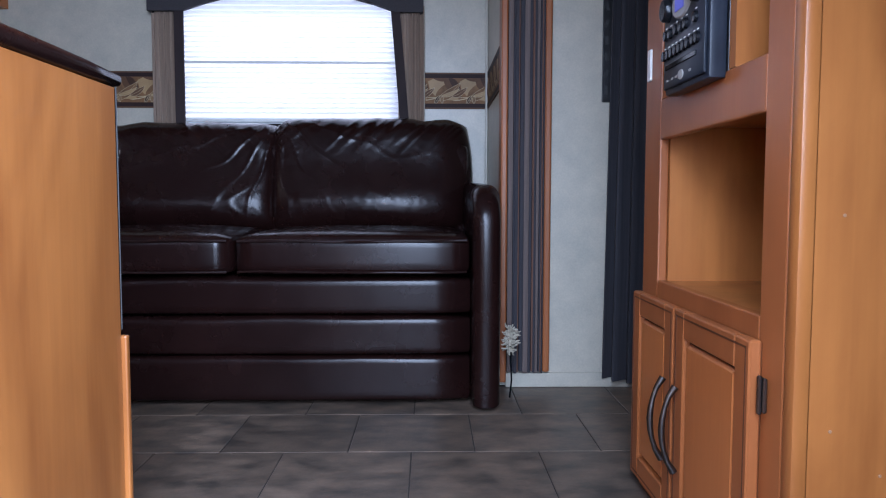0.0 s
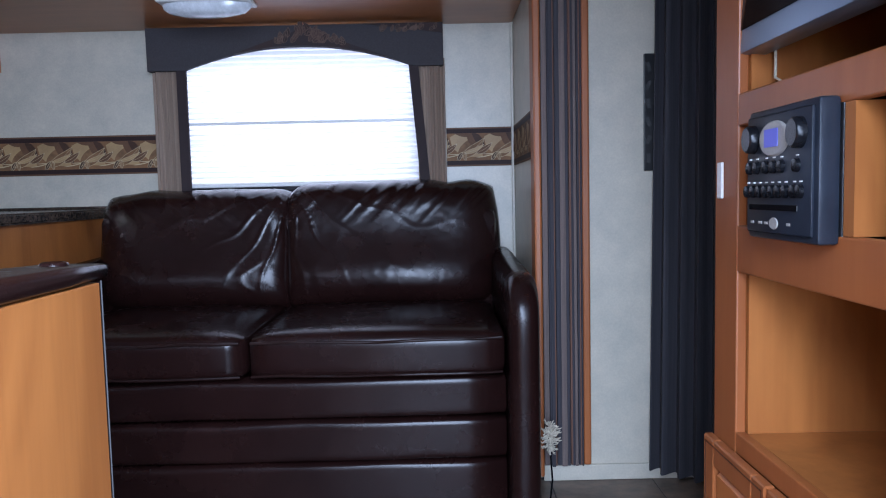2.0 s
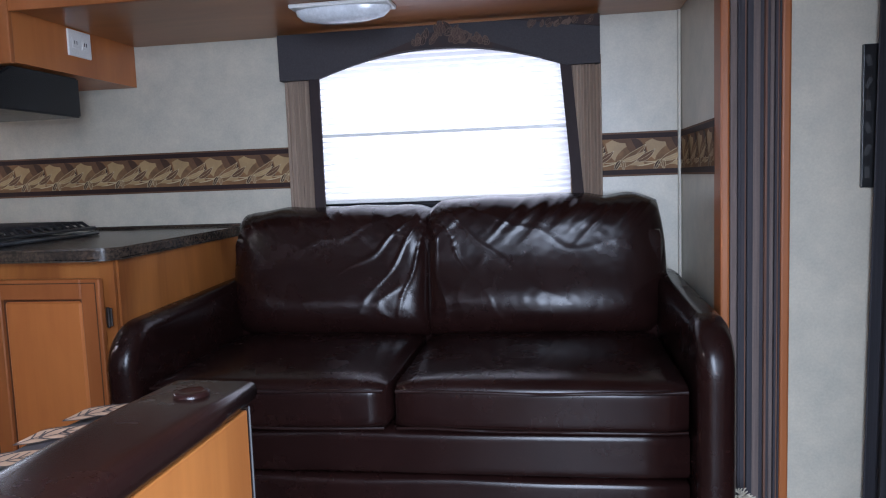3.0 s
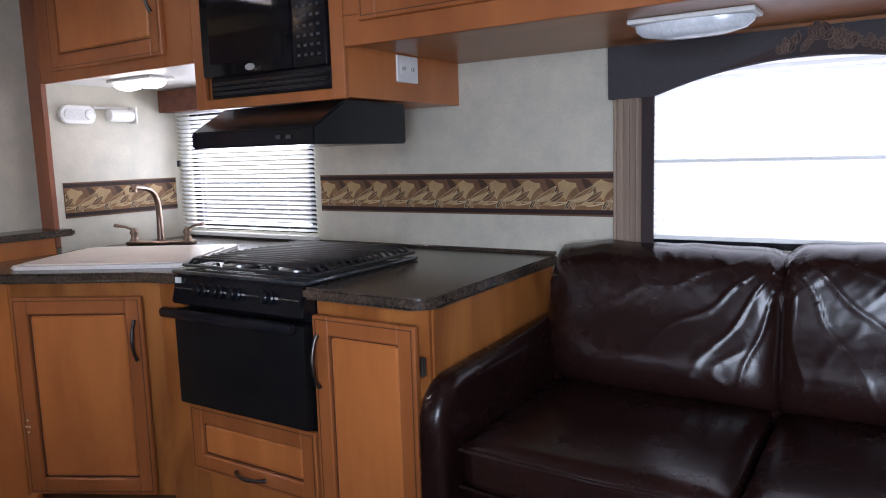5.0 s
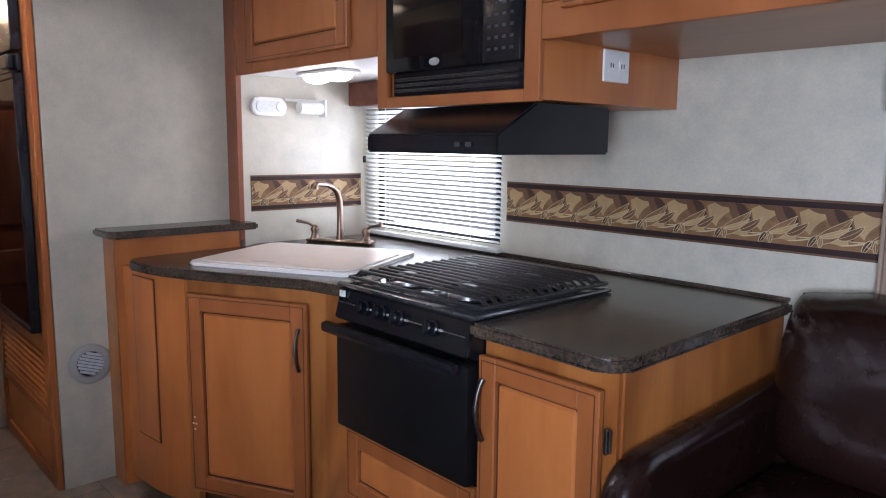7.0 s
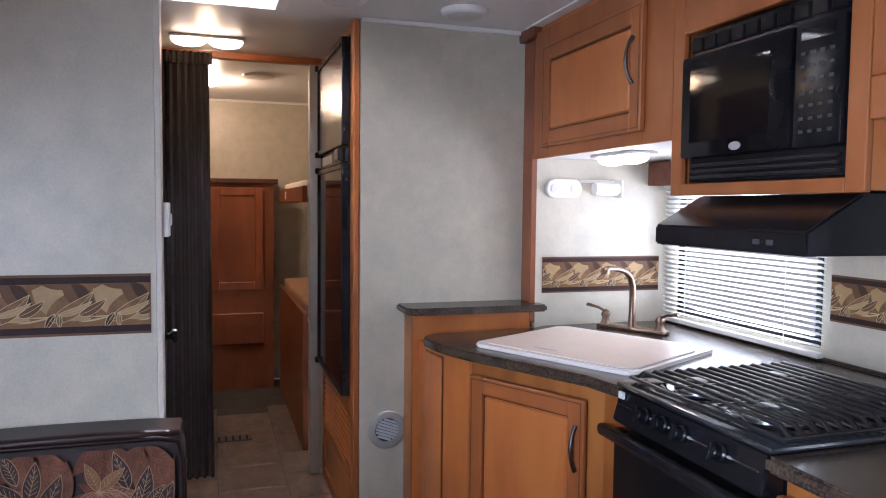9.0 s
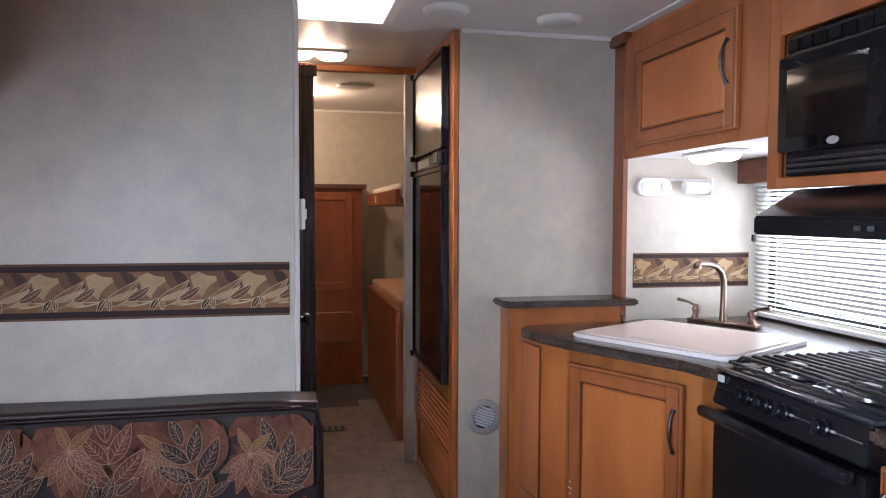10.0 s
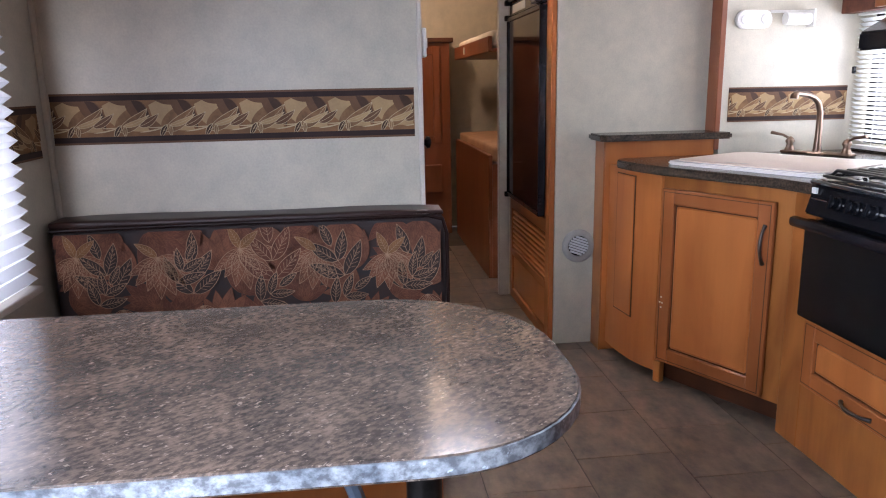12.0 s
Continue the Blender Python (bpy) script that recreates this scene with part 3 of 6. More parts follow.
def border(name, at, length, label):
    """A wallpaper border: two dark stripes, brown edges, a golden ground and a running leaf scroll. at(u, w, lift), w from 0 to 0.148."""
    th = thing(name, at(0, 0, 0), label, "wallpaper border")
    def strip(nm, w0, w1, mat, lift):
        bm = bmesh.new()
        c = [bm.verts.new(at(u, w, d)) for d in (0.0006, lift) for w in (w0, w1) for u in (0, length)]
        for q in ((0, 1, 3, 2), (4, 5, 7, 6), (0, 1, 5, 4), (2, 3, 7, 6), (0, 2, 6, 4), (1, 3, 7, 5)):
            bm.faces.new([c[i] for i in q])
        part(nm, bm, mat, th)
    strip("ground", 0.0, 0.148, BORDERGROUND, 0.003)
    for w0, w1, mat in ((0.0, 0.006, BORDERBROWN), (0.006, 0.022, BORDERDARK), (0.126, 0.142, BORDERDARK), (0.142, 0.148, BORDERBROWN)):
        strip("stripe", w0, w1, mat, 0.0042)
    u, step, bm = -0.20, 0.262, bmesh.new()
    raw = at
    at = lambda u_, w_, d_: raw(min(max(u_, 0.002), length - 0.002), min(max(w_, 0.0225), 0.1255), d_)
    while u < length + 0.2:
        for s, k in ((0.0, 1.0), (0.131, 0.94)):
            q = u + s
            # broad folded leaves and their dark undersides
            leaf(bm, at, q - 0.050, 0.112, -0.40, 0.150, 0.080, 4, None, -0.25, 0.0034)
            leaf(bm, at, q - 0.020, 0.050, 0.55, 0.105, 0.034, 2, None, 0.30, 0.0038)
            leaf(bm, at, q + 0.014, 0.132, -0.62, 0.118 * k, 0.052, 3, None, -0.50, 0.0040)
            leaf(bm, at, q + 0.034, 0.134, -0.78, 0.105 * k, 0.026, 1, None, -0.45, 0.0044)
            leaf(bm, at, q - 0.030, 0.128, -0.10, 0.075, 0.022, 3, None, -0.15, 0.0042)
            # outlined spray along the foot
            leaf(bm, at, q - 0.012, 0.036, 0.30, 0.120 * k, 0.034, 2, 0, 0.60, 0.0050, 0, 0.0011)
            leaf(bm, at, q + 0.050, 0.050, 0.25, 0.075 * k, 0.022, 3, 0, 0.55, 0.0056, 0, 0.0011)
            leaf(bm, at, q + 0.004, 0.052, 0.02, 0.085, 0.016, 4, 0, 0.65, 0.0058, 0, 0.0010)
            leaf(bm, at, q + 0.000, 0.054, -2.35, 0.046, 0.015, 1, 0, 0.50, 0.0054, 0, 0.0014)
            leaf(bm, at, q + 0.010, 0.052, -1.75, 0.034, 0.012, 2, 0, 0.30, 0.0060, 0, 0.0013)
            leaf(bm, at, q - 0.082, 0.033, 0.04, 0.095, 0.0040, 0, None, 0.32, 0.0046)
            leaf(bm, at, q - 0.060, 0.047, -0.12, 0.070, 0.0030, 0, None, 0.32, 0.0048)
        u += step
    part("leaf_print", bm, [LEAFLINE, LEAFDARK, LEAFTAN, BORDERBROWN, LEAFGOLD], th)
    return th


def at_y(y, x0, z0, sx, out):
    return lambda u, w, d: Vector((x0 + sx * u, y + out * d, z0 + w))


def at_x(x, y0, z0, sy, out):
    return lambda u, w, d: Vector((x + out * d, y0 + sy * u, z0 + w))


ZB = 1.018
border("wall_border", at_y(YF, -2.045, ZB, 1, -1), 1.27, "brown and gold leaf-scroll border behind the counter")
border("wall_border", at_y(YF, 0.32, ZB, 1, -1), 0.25, "leaf-scroll border in the corner behind the sofa")
border("wall_border", at_x(XR, 3.20, ZB, -1, -1), 0.50, "leaf-scroll border on the slide-out side wall")
border("wall_border", at_x(XL, 2.63, ZB, 1, 1), 0.55, "leaf-scroll border on the wall beside the sink")
border("wall_border", at_x(XP, 0.14, ZB + 0.030, 1, 1), 1.060, "brown and gold leaf-scroll border above the dinette bench")
border("wall_border", at_y(YD, -2.10, ZB, 1, 1), 0.21, "leaf-scroll border beside the dinette window")


# ---- cabinet fronts ----
def handle(F, parent, u, z0, z1, v, name="handle", level=False):
    """A bowed pull with two feet."""
    pts = []
    for k in range(9):
        t = k / 8
        out = v + 0.006 + 0.024 * math.sin(math.pi * t) ** 0.7
        pts.append(F.m @ (Vector((u, out, z0 + (z1 - z0) * t)) if not level else Vector((z0 + (z1 - z0) * t, out, u))))
    bm = tube(pts, [0.0075, 0.0055, 0.005, 0.006, 0.0065, 0.006, 0.005, 0.0055, 0.0075])
    part(name, bm, PEWTER, parent, "dark pewter bow handle", 60)


def hinge(F, parent, u, z, v):
    bm = F.box(u - 0.009, u + 0.009, v, v + 0.006, z - 0.025, z + 0.025, 0.002)
    bm = F.box(u - 0.004, u + 0.004, v + 0.005, v + 0.011, z - 0.028, z + 0.028, 0.002, bm)
    part("hinge", bm, PEWTER, parent, "dark metal hinge")


def panel_door(F, parent, u0, u1, z0, z1, v=0.0, rail=0.055, name="door", raised=True, pull=None, hinges=None, t=0.02):
    """A framed door: stiles, rails, dark glazed groove, inset panel."""
    g = 0.006
    door = part(name, F.box(u0 + 0.004, u1 - 0.004, v, v + t - 0.012, z0 + 0.004, z1 - 0.004), DARKWOOD, parent)
    for nm, p, q, r, s in (("stile", u0, u0 + rail, z0, z1), ("stile", u1 - rail, u1, z0, z1), ("rail", u0 + rail, u1 - rail, z0, z0 + rail), ("rail", u0 + rail, u1 - rail, z1 - rail, z1)):
        part(nm, F.box(p, q, v + 0.001, v + t, r, s, 0.003), WOOD_FRAME, door)
    part("panel", F.box(u0 + rail + g, u1 - rail - g, v + 0.003, v + t - (0.003 if raised else 0.006), z0 + rail + g, z1 - rail - g, 0.006), WOOD, door)
    bm = bmesh.new()
    e = 0.010
    for a, b, c, d in ((u0 + e, u1 - e, z0 + e, z0 + e + 0.003), (u0 + e, u1 - e, z1 - e - 0.003, z1 - e), (u0 + e, u0 + e + 0.003, z0 + e, z1 - e), (u1 - e - 0.003, u1 - e, z0 + e, z1 - e)):
        F.box(a, b, v + t - 0.001, v + t + 0.0006, c, d, 0, bm)
    part("glaze_line", bm, DARKWOOD, door)
    if pull:
        handle(F, door, pull[0], pull[1], pull[2], v + t)
    for uu, zz in hinges or ():
        hinge(F, parent, uu, zz, v + 0.002)
    return door


def frame_parts(parent, members, y0, y1, mat=WOOD_FRAME):
    """Face-frame members of a cabinet whose front lies along x, each a part: (x0, x1, z0, z1)."""
    for x0, x1, z0, z1 in members:
        part("stile" if z1 - z0 > x1 - x0 else "rail", box(x0, x1, y0, y1, z0, z1, 0.003), mat, parent)


# ---- galley base cabinets ----
TOP = 0.885
galley = thing("galley_cabinet", (-2.2, 2.8, 0.0), "orange-brown wooden galley base cabinet with framed doors", "cabinet")
FA = Front(-2.567, 2.177, 0.515, 0.272)           # angled sink front
FO = Front(-2.14, 2.43, 0.0 + 1.0, 0.0)           # straight front by the oven
FE = Front(-3.03, 2.10, 0.33, 0.035)              # short end front
body = bmesh.new()
prism([(-2.052, 2.457), (-2.567, 2.187), (-2.64, 2.157), (-2.74, 2.135), (-2.92, 2.125), (-2.92, 2.62), (XL + 0.004, 2.63), (XL + 0.004, 3.21), (-2.052, 3.21)], 0.09, 0.85, bm=body)
part("body", body, PLY, galley)
part("body", box(-2.051, -1.948, 2.44, 3.21, 0.0, 0.85), PLY, galley)
part("body", box(-1.383, -1.005, 2.44, 3.21, 0.0, 0.85), PLY, galley)
part("body", box(-1.947, -1.384, 2.46, 3.21, 0.0, 0.44), PLY, galley)
# toe kick coloured near-black to put shade into the recess
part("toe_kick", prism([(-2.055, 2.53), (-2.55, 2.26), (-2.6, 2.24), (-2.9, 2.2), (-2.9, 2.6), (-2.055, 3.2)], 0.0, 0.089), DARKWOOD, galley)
part("end_post", box(-2.068, -1.950, 2.425, 2.439, 0.0, 0.85, 0.003), PLY, galley)
sink_door = panel_door(FA, galley, 0.035, 0.495, 0.105, 0.80, 0.004, 0.058, pull=(0.47, 0.585, 0.72), raised=False)
part("foot", FA.box(0.012, 0.045, -0.03, 0.0, 0.0, 0.089, 0.002), PLY, galley)
for u, z in ((0.056, 0.372), (0.050, 0.350), (0.061, 0.349), (0.056, 0.330)):
    part("chip", FA.box(u - 0.0035, u + 0.0035, 0.0238, 0.0252, z - 0.003, z + 0.003), SHEETS, sink_door, "small pale chip in the varnish")
part("end_panel", box(-1.004, -0.997, 2.45, 3.20, 0.02, 0.85), PLY, galley)
panel_door(FO, galley, 0.764, 1.112, 0.05, 0.805, 0.004, 0.055, pull=(0.786, 0.60, 0.75), hinges=[(1.125, 0.70), (1.125, 0.2)], raised=False)
drawer = panel_door(FO, galley, 0.188, 0.742, 0.228, 0.450, -0.008, 0.058, name="drawer", raised=False)
handle(FO, drawer, 0.262, 0.405, 0.535, 0.013, level=True)
part("plain_front", FO.box(0.188, 0.742, -0.02, 0.004, 0.0, 0.2265, 0.003), PLY, galley, "plain wooden front below the drawer")
rounded = [(-2.555, 2.183), (-2.60, 2.160), (-2.64, 2.144), (-2.69, 2.130), (-2.74, 2.121), (-2.80, 2.114), (-2.86, 2.110), (-2.925, 2.108)]
bm = bmesh.new()
prism(rounded + [(x, y + 0.012) for x, y in rounded[::-1]], 0.045, 0.85, bm)
part("curved_panel", bm, WOOD, galley, "curved wooden corner panel", 60)
FC = Front(-2.835, 2.1125, 0.16, -0.004 + 0.022)
inset = part("inset_groove", FC.box(0.0, 0.155, -0.001, 0.0035, 0.235, 0.83), DARKWOOD, galley)
part("inset_panel", FC.box(0.004, 0.151, 0.001, 0.006, 0.24, 0.825, 0.003), WOOD, inset)

ledge_box = thing("ledge_cabinet", (-2.98, 2.35, 0.0), "narrow wooden filler cabinet against the fridge wall", "cabinet")
part("body", box(XW + 0.002, -2.93, 2.085, 2.58, 0.0, 0.951, 0.003), WOOD, ledge_box)
part("stile", box(XW + 0.001, -2.925, 2.078, 2.0845, 0.0, 0.951, 0.002), PLY, ledge_box)
part("top", prism([(XW + 0.002, 2.045), (-2.89, 2.045), (-2.862, 2.07), (-2.858, 2.62), (XW + 0.002, 2.62)], 0.952, 0.980, bevel=0.006), LAMINATE, ledge_box, "dark stone laminate top", 40)

# worktop, in two pieces round the cooker, joined behind
top = thing("worktop", (-2.2, 2.8, 0.85), "dark stone-pattern laminate worktop along the galley", "worktop")
arc = lambda cx, cy, r, a0, a1, n=7: [(cx + r * math.cos(radians(a0 + (a1 - a0) * k / (n - 1))), cy + r * math.sin(radians(a0 + (a1 - a0) * k / (n - 1)))) for k in range(n)]
left = [(XL + 0.002, 3.218), (XL + 0.002, 2.64), (-2.875, 2.58)] + arc(-2.795, 2.142, 0.05, 180, 270) + [(-2.69, 2.096), (-2.60, 2.116), (-2.505, 2.160), (-2.09, 2.382), (-1.948, 2.395), (-1.948, 2.93), (-1.384, 2.93), (-1.384, 2.385)] + arc(-1.03, 2.44, 0.055, 270, 360) + [(-0.985, 3.218)]
part("slab", prism(left, 0.851, TOP, bevel=0.007), LAMINATE, top, smooth=40)

part("upstand", box(XL + 0.004, -0.99, YF - 0.012, YF - 0.001, TOP + 0.0005, TOP + 0.012, 0.003), LAMINATE, top, "low laminate upstand")

# ---- sink cover, tap ----
SM = pose(-2.43, 2.589, TOP, 0, 0, 28)


def posed(bm, m):
    bmesh.ops.transform(bm, matrix=m, verts=bm.verts[:])
    return bm


sink = thing("sink", (-2.42, 2.585, TOP), "white acrylic sink with its flat cover laid on", "sink")
def rounded_slab(x0, x1, y0, y1, r):
    return arc(x1 - r, y1 - r, r, 0, 90) + arc(x0 + r, y1 - r, r, 90, 180) + arc(x0 + r, y0 + r, r, 180, 270) + arc(x1 - r, y0 + r, r, 270, 360)


part("rim", posed(prism(rounded_slab(-0.316, 0.316, -0.272, 0.268, 0.035), 0.0005, 0.013, bevel=0.005), SM), SINKWHITE, sink, smooth=40)
part("cover", posed(prism(rounded_slab(-0.296, 0.296, -0.252, 0.190, 0.055), 0.0132, 0.0185, bevel=0.002), SM), SINKCREAM, sink, "creamy white sink cover", 40)
part("cover_gap", posed(prism(rounded_slab(-0.2985, 0.2985, -0.2545, 0.1925, 0.0575), 0.0130, 0.0142), SM), GREY, sink, "thin grey joint round the cover", 40)
part("cover_slot", posed(box(-0.10, -0.01, -0.205, -0.193, 0.0186, 0.0194), SM), GREY, sink)
TM = pose(-2.725, 2.928, TOP, 0, 0, 28) @ Matrix.Diagonal((1.0, 1.2, 0.88, 1))
tap = thing("tap", (-2.745, 2.925, TOP), "brushed bronze high-arc kitchen tap with two levers", "tap")
part("deck_plate", posed(box(-0.15, 0.15, -0.025, 0.025, 0.0005, 0.018, 0.008), TM), BRONZE, tap, smooth=40)
part("spout", posed(tube([(0, 0, 0.01), (0, 0, 0.04), (0, 0, 0.12), (0, -0.002, 0.2), (0, -0.02, 0.245), (0, -0.055, 0.272), (0, -0.10, 0.285), (0, -0.16, 0.292), (0, -0.172, 0.284), (0, -0.174, 0.268)], [0.02, 0.015, 0.012, 0.012, 0.012, 0.012, 0.012, 0.012, 0.015, 0.015], sides=12), TM), BRONZE, tap, smooth=60)
for s in (-1, 1):
    bm = lathe([(0.022, 0.015), (0.016, 0.03), (0.013, 0.045), (0.019, 0.06), (0.012, 0.075), (0.004, 0.082)], TM @ pose(s * 0.12, 0, 0))
    lever = part("lever_base", bm, BRONZE, tap, smooth=60)
    part("lever", posed(tube([(s * 0.12, 0, 0.07), (s * 0.15, -0.005, 0.088), (s * 0.20, -0.01, 0.098)], [0.006, 0.006, 0.009]), TM), BRONZE, lever, smooth=60)

# ---- cooker ----
cooker = thing("cooker", (-1.67, 2.65, 0.4), "black gas cooker with wire grate and solid oven door", "cooker")
part("body", box(-1.942, -1.388, 2.44, 2.92, 0.445, 0.87), BLACK, cooker)
part("oven_door", box(-1.942, -1.386, 2.380, 2.438, 0.468, 0.775, 0.008), OVENBLACK, cooker, "glossy black oven door", 40)
bm = box(-1.965, -1.395, 2.338, 2.370, 0.754, 0.787, 0.012)
box(-1.92, -1.89, 2.365, 2.39, 0.755, 0.782, bm=bm)
box(-1.45, -1.42, 2.365, 2.39, 0.755, 0.782, bm=bm)
part("oven_handle", bm, BLACK, cooker, "black moulded handle bar", 40)
bm = bmesh.new()
vs = [bm.verts.new(p) for p in ((-1.945, 2.375, 0.795), (-1.387, 2.375, 0.795), (-1.387, 2.44, 0.795), (-1.945, 2.44, 0.795), (-1.945, 2.40, 0.885), (-1.387, 2.40, 0.885), (-1.387, 2.44, 0.885), (-1.945, 2.44, 0.885))]
for q in ((0, 1, 5, 4), (2, 3, 7, 6), (0, 3, 7, 4), (1, 2, 6, 5), (0, 1, 2, 3), (4, 5, 6, 7)):
    bm.faces.new([vs[i] for i in q])
bmesh.ops.bevel(bm, geom=bm.edges[:], offset=0.006, segments=2, affect="EDGES")
panel = part("control_panel", bm, BLACK, cooker, smooth=40)
part("hob", box(-1.955, -1.375, 2.392, 2.945, 0.886, 0.900, 0.007), HOBBLACK, cooker, "glossy black hob tray", 40)
KM = Matrix.Translation((0, 2.385, 0.845)) @ Matrix.Rotation(radians(74), 4, "X")
for x in (-1.80, -1.725, -1.65, -1.515):
    bm = lathe([(0.021, 0.0), (0.021, 0.006), (0.0165, 0.010), (0.0155, 0.026), (0.012, 0.029)], Matrix.Translation((x, 0, 0)) @ KM, sides=18)
    bmesh.ops.transform(bm, matrix=Matrix(), verts=bm.verts[:])
    knob = part("knob", bm, BLACK, cooker, "black control knob", 40)
    part("pointer", posed(box(-0.004, 0.004, -0.019, 0.019, 0.024, 0.034, 0.002), Matrix.Translation((x, 0, 0)) @ KM), BLACK, knob)
    part("mark", posed(box(0.024, 0.036, -0.003, 0.003, 0.0005, 0.002), Matrix.Translation((x, 0, 0)) @ KM), GREY, panel)
for x, y in ((-1.80, 2.54), (-1.55, 2.54), (-1.80, 2.80), (-1.55, 2.80)):
    b = part("burner", lathe([(0.055, 0.902), (0.055, 0.908), (0.04, 0.912), (0.036, 0.922), (0.01, 0.924)], Matrix.Translation((x, y, 0))), BARESTEEL, cooker, "bare metal burner", 40)
    part("burner_cap", lathe([(0.03, 0.923), (0.03, 0.929), (0.02, 0.931)], Matrix.Translation((x, y, 0))), BLACKIRON, b)
GZ = 0.926
for x, y in ((-1.80, 2.54), (-1.55, 2.54), (-1.80, 2.80), (-1.55, 2.80)):
    part("drip_pan", lathe([(0.095, 0.9025), (0.09, 0.906), (0.075, 0.9035), (0.056, 0.9032)], Matrix.Translation((x, y, 0)), sides=32), HOBBLACK, cooker, "glossy black drip pan", 60)
GF = 0.910
grate = part("grate_frame", tube([(-1.94, 2.43, GF), (-1.39, 2.43, GF), (-1.39, 2.935, GF), (-1.94, 2.935, GF), (-1.94, 2.43, GF)], 0.0055, sides=8), BLACKIRON, cooker, smooth=60)
for k in range(14):
    y = 2.452 + 0.462 * k / 13
    part("grate_bar", tube([(-1.937, y, GF), (-1.912, y, GZ + 0.002), (-1.67, y, GZ + 0.004), (-1.418, y, GZ + 0.002), (-1.393, y, GF)], 0.0056, sides=8), BLACKIRON, grate, smooth=60)
for x in (-1.75, -1.59):
    part("cross_bar", tube([(x, 2.435, GZ), (x, 2.93, GZ)], 0.0045, sides=6), BLACKIRON, grate)
for x in (-1.935, -1.395):
    for y in (2.44, 2.925):
        part("grate_foot", tube([(x, y, 0.902), (x, y, GF)], 0.005, sides=6), BLACKIRON, grate)
part("trim_line", posed(box(-1.925, -1.40, -0.0014, 0.0014, 0.0004, 0.0018), KM), BARESTEEL, panel, "thin bright trim line")
part("badge", box(-1.928, -1.906, 2.385, 2.3915, 0.86, 0.878), WHITE, cooker)

# ---- hood, microwave and its cabinet ----
hood = thing("cooker_hood", (-1.65, 2.8, 1.25), "black sloping range hood over the cooker", "hood")
bm = bmesh.new()
prof = [(2.465, 1.276), (2.465, 1.325), (2.605, 1.404), (2.91, 1.404), (2.91, 1.276)]
a = [bm.verts.new((-1.90, y, z)) for y, z in prof]
b = [bm.verts.new((-1.385, y, z)) for y, z in prof]
bm.faces.new(a), bm.faces.new(b)
for k in range(5):
    bm.faces.new((a[k], a[(k + 1) % 5], b[(k + 1) % 5], b[k]))
bmesh.ops.bevel(bm, geom=bm.edges[:], offset=0.005, segments=2, affect="EDGES")
part("canopy", bm, BLACK, hood, smooth=40)
for x in (-1.52, -1.48):
    part("switch", box(x - 0.009, x + 0.009, 2.459, 2.4645, 1.294, 1.306, 0.002), KEYGREY, hood)

mwcab = thing("microwave_cabinet", (-1.68, 2.9, 1.41), "wooden wall cabinet housing a microwave", "cabinet")
for nm, q in (("side", (-2.0, -1.98, 1.41, 2.083)), ("side", (-1.385, -1.365, 1.41, 2.083)), ("shelf", (-1.979, -1.386, 1.41, 1.43)), ("upper_box", (-1.979, -1.386, 1.87, 2.083))):
    part(nm, box(q[0], q[1], 2.60, 3.218, q[2], q[3]), WOOD, mwcab)
part("back", box(-1.979, -1.386, 3.19, 3.217, 1.431, 1.869), WOOD, mwcab)
frame_parts(mwcab, ((-2.005, -1.958, 1.405, 2.08), (-1.412, -1.362, 1.405, 2.08), (-1.9575, -1.4125, 1.405, 1.437), (-1.9575, -1.4125, 1.842, 2.08)), 2.582, 2.599)
mw = thing("microwave", (-1.685, 2.8, 1.43), "glossy black built-in microwave oven", "microwave")
part("body", box(-1.95, -1.42, 2.601, 3.0, 1.441, 1.838, 0.004), BLACK, mw)
door = part("door", box(-1.952, -1.555, 2.571, 2.6, 1.505, 1.775, 0.008), BLACKGLASS, mw, "black glass microwave door", 40)
part("window", box(-1.91, -1.62, 2.569, 2.5706, 1.545, 1.735), BLACKGLASS, door)
part("badge", lathe([(0.013, 0), (0.013, 0.002)], Matrix.Translation((-1.73, 2.5705, 1.525)) @ Matrix.Rotation(radians(90), 4, "X") @ Matrix.Diagonal((1.6, 0.8, 1, 1))), GREY, door)
keys = part("keypad", box(-1.55, -1.418, 2.573, 2.6, 1.505, 1.775, 0.006), BLACK, mw, smooth=40)
for r in range(7):
    for c in range(4):
        part("key", box(-1.53 + c * 0.026, -1.518 + c * 0.026, 2.5715, 2.5728, 1.535 + r * 0.028, 1.5425 + r * 0.028), KEYGREY, keys)
part("display", box(-1.53, -1.44, 2.5715, 2.5728, 1.735, 1.762), BLACKGLASS, keys)
bm = bmesh.new()
for k in range(10):
    box(-1.94 + k * 0.052, -1.898 + k * 0.052, 2.592, 2.6005, 1.79, 1.825, 0.002, bm=bm)
part("top_grille", bm, OVENBLACK, mw)
for k in range(3):
    part("bottom_slat", box(-1.93, -1.44, 2.588, 2.6005, 1.45 + k * 0.016, 1.458 + k * 0.016, 0.003), BLACKIRON, mw)
outlet = thing("wall_outlet", (-1.36, 2.855, 1.515), "white double power outlet on the cabinet side", "outlet")
part("plate", box(-1.3645, -1.357, 2.835, 2.95, 1.468, 1.552, 0.003), WHITE, outlet)
for y in (2.868, 2.917):
    s = part("socket", box(-1.357, -1.3555, y - 0.016, y + 0.016, 1.494, 1.526, 0.0005), WHITE, outlet)
    part("slot", box(-1.3556, -1.3548, y - 0.007, y - 0.004, 1.505, 1.517), BLACK, s)
    part("slot", box(-1.3556, -1.3548, y + 0.004, y + 0.007, 1.505, 1.517), BLACK, s)

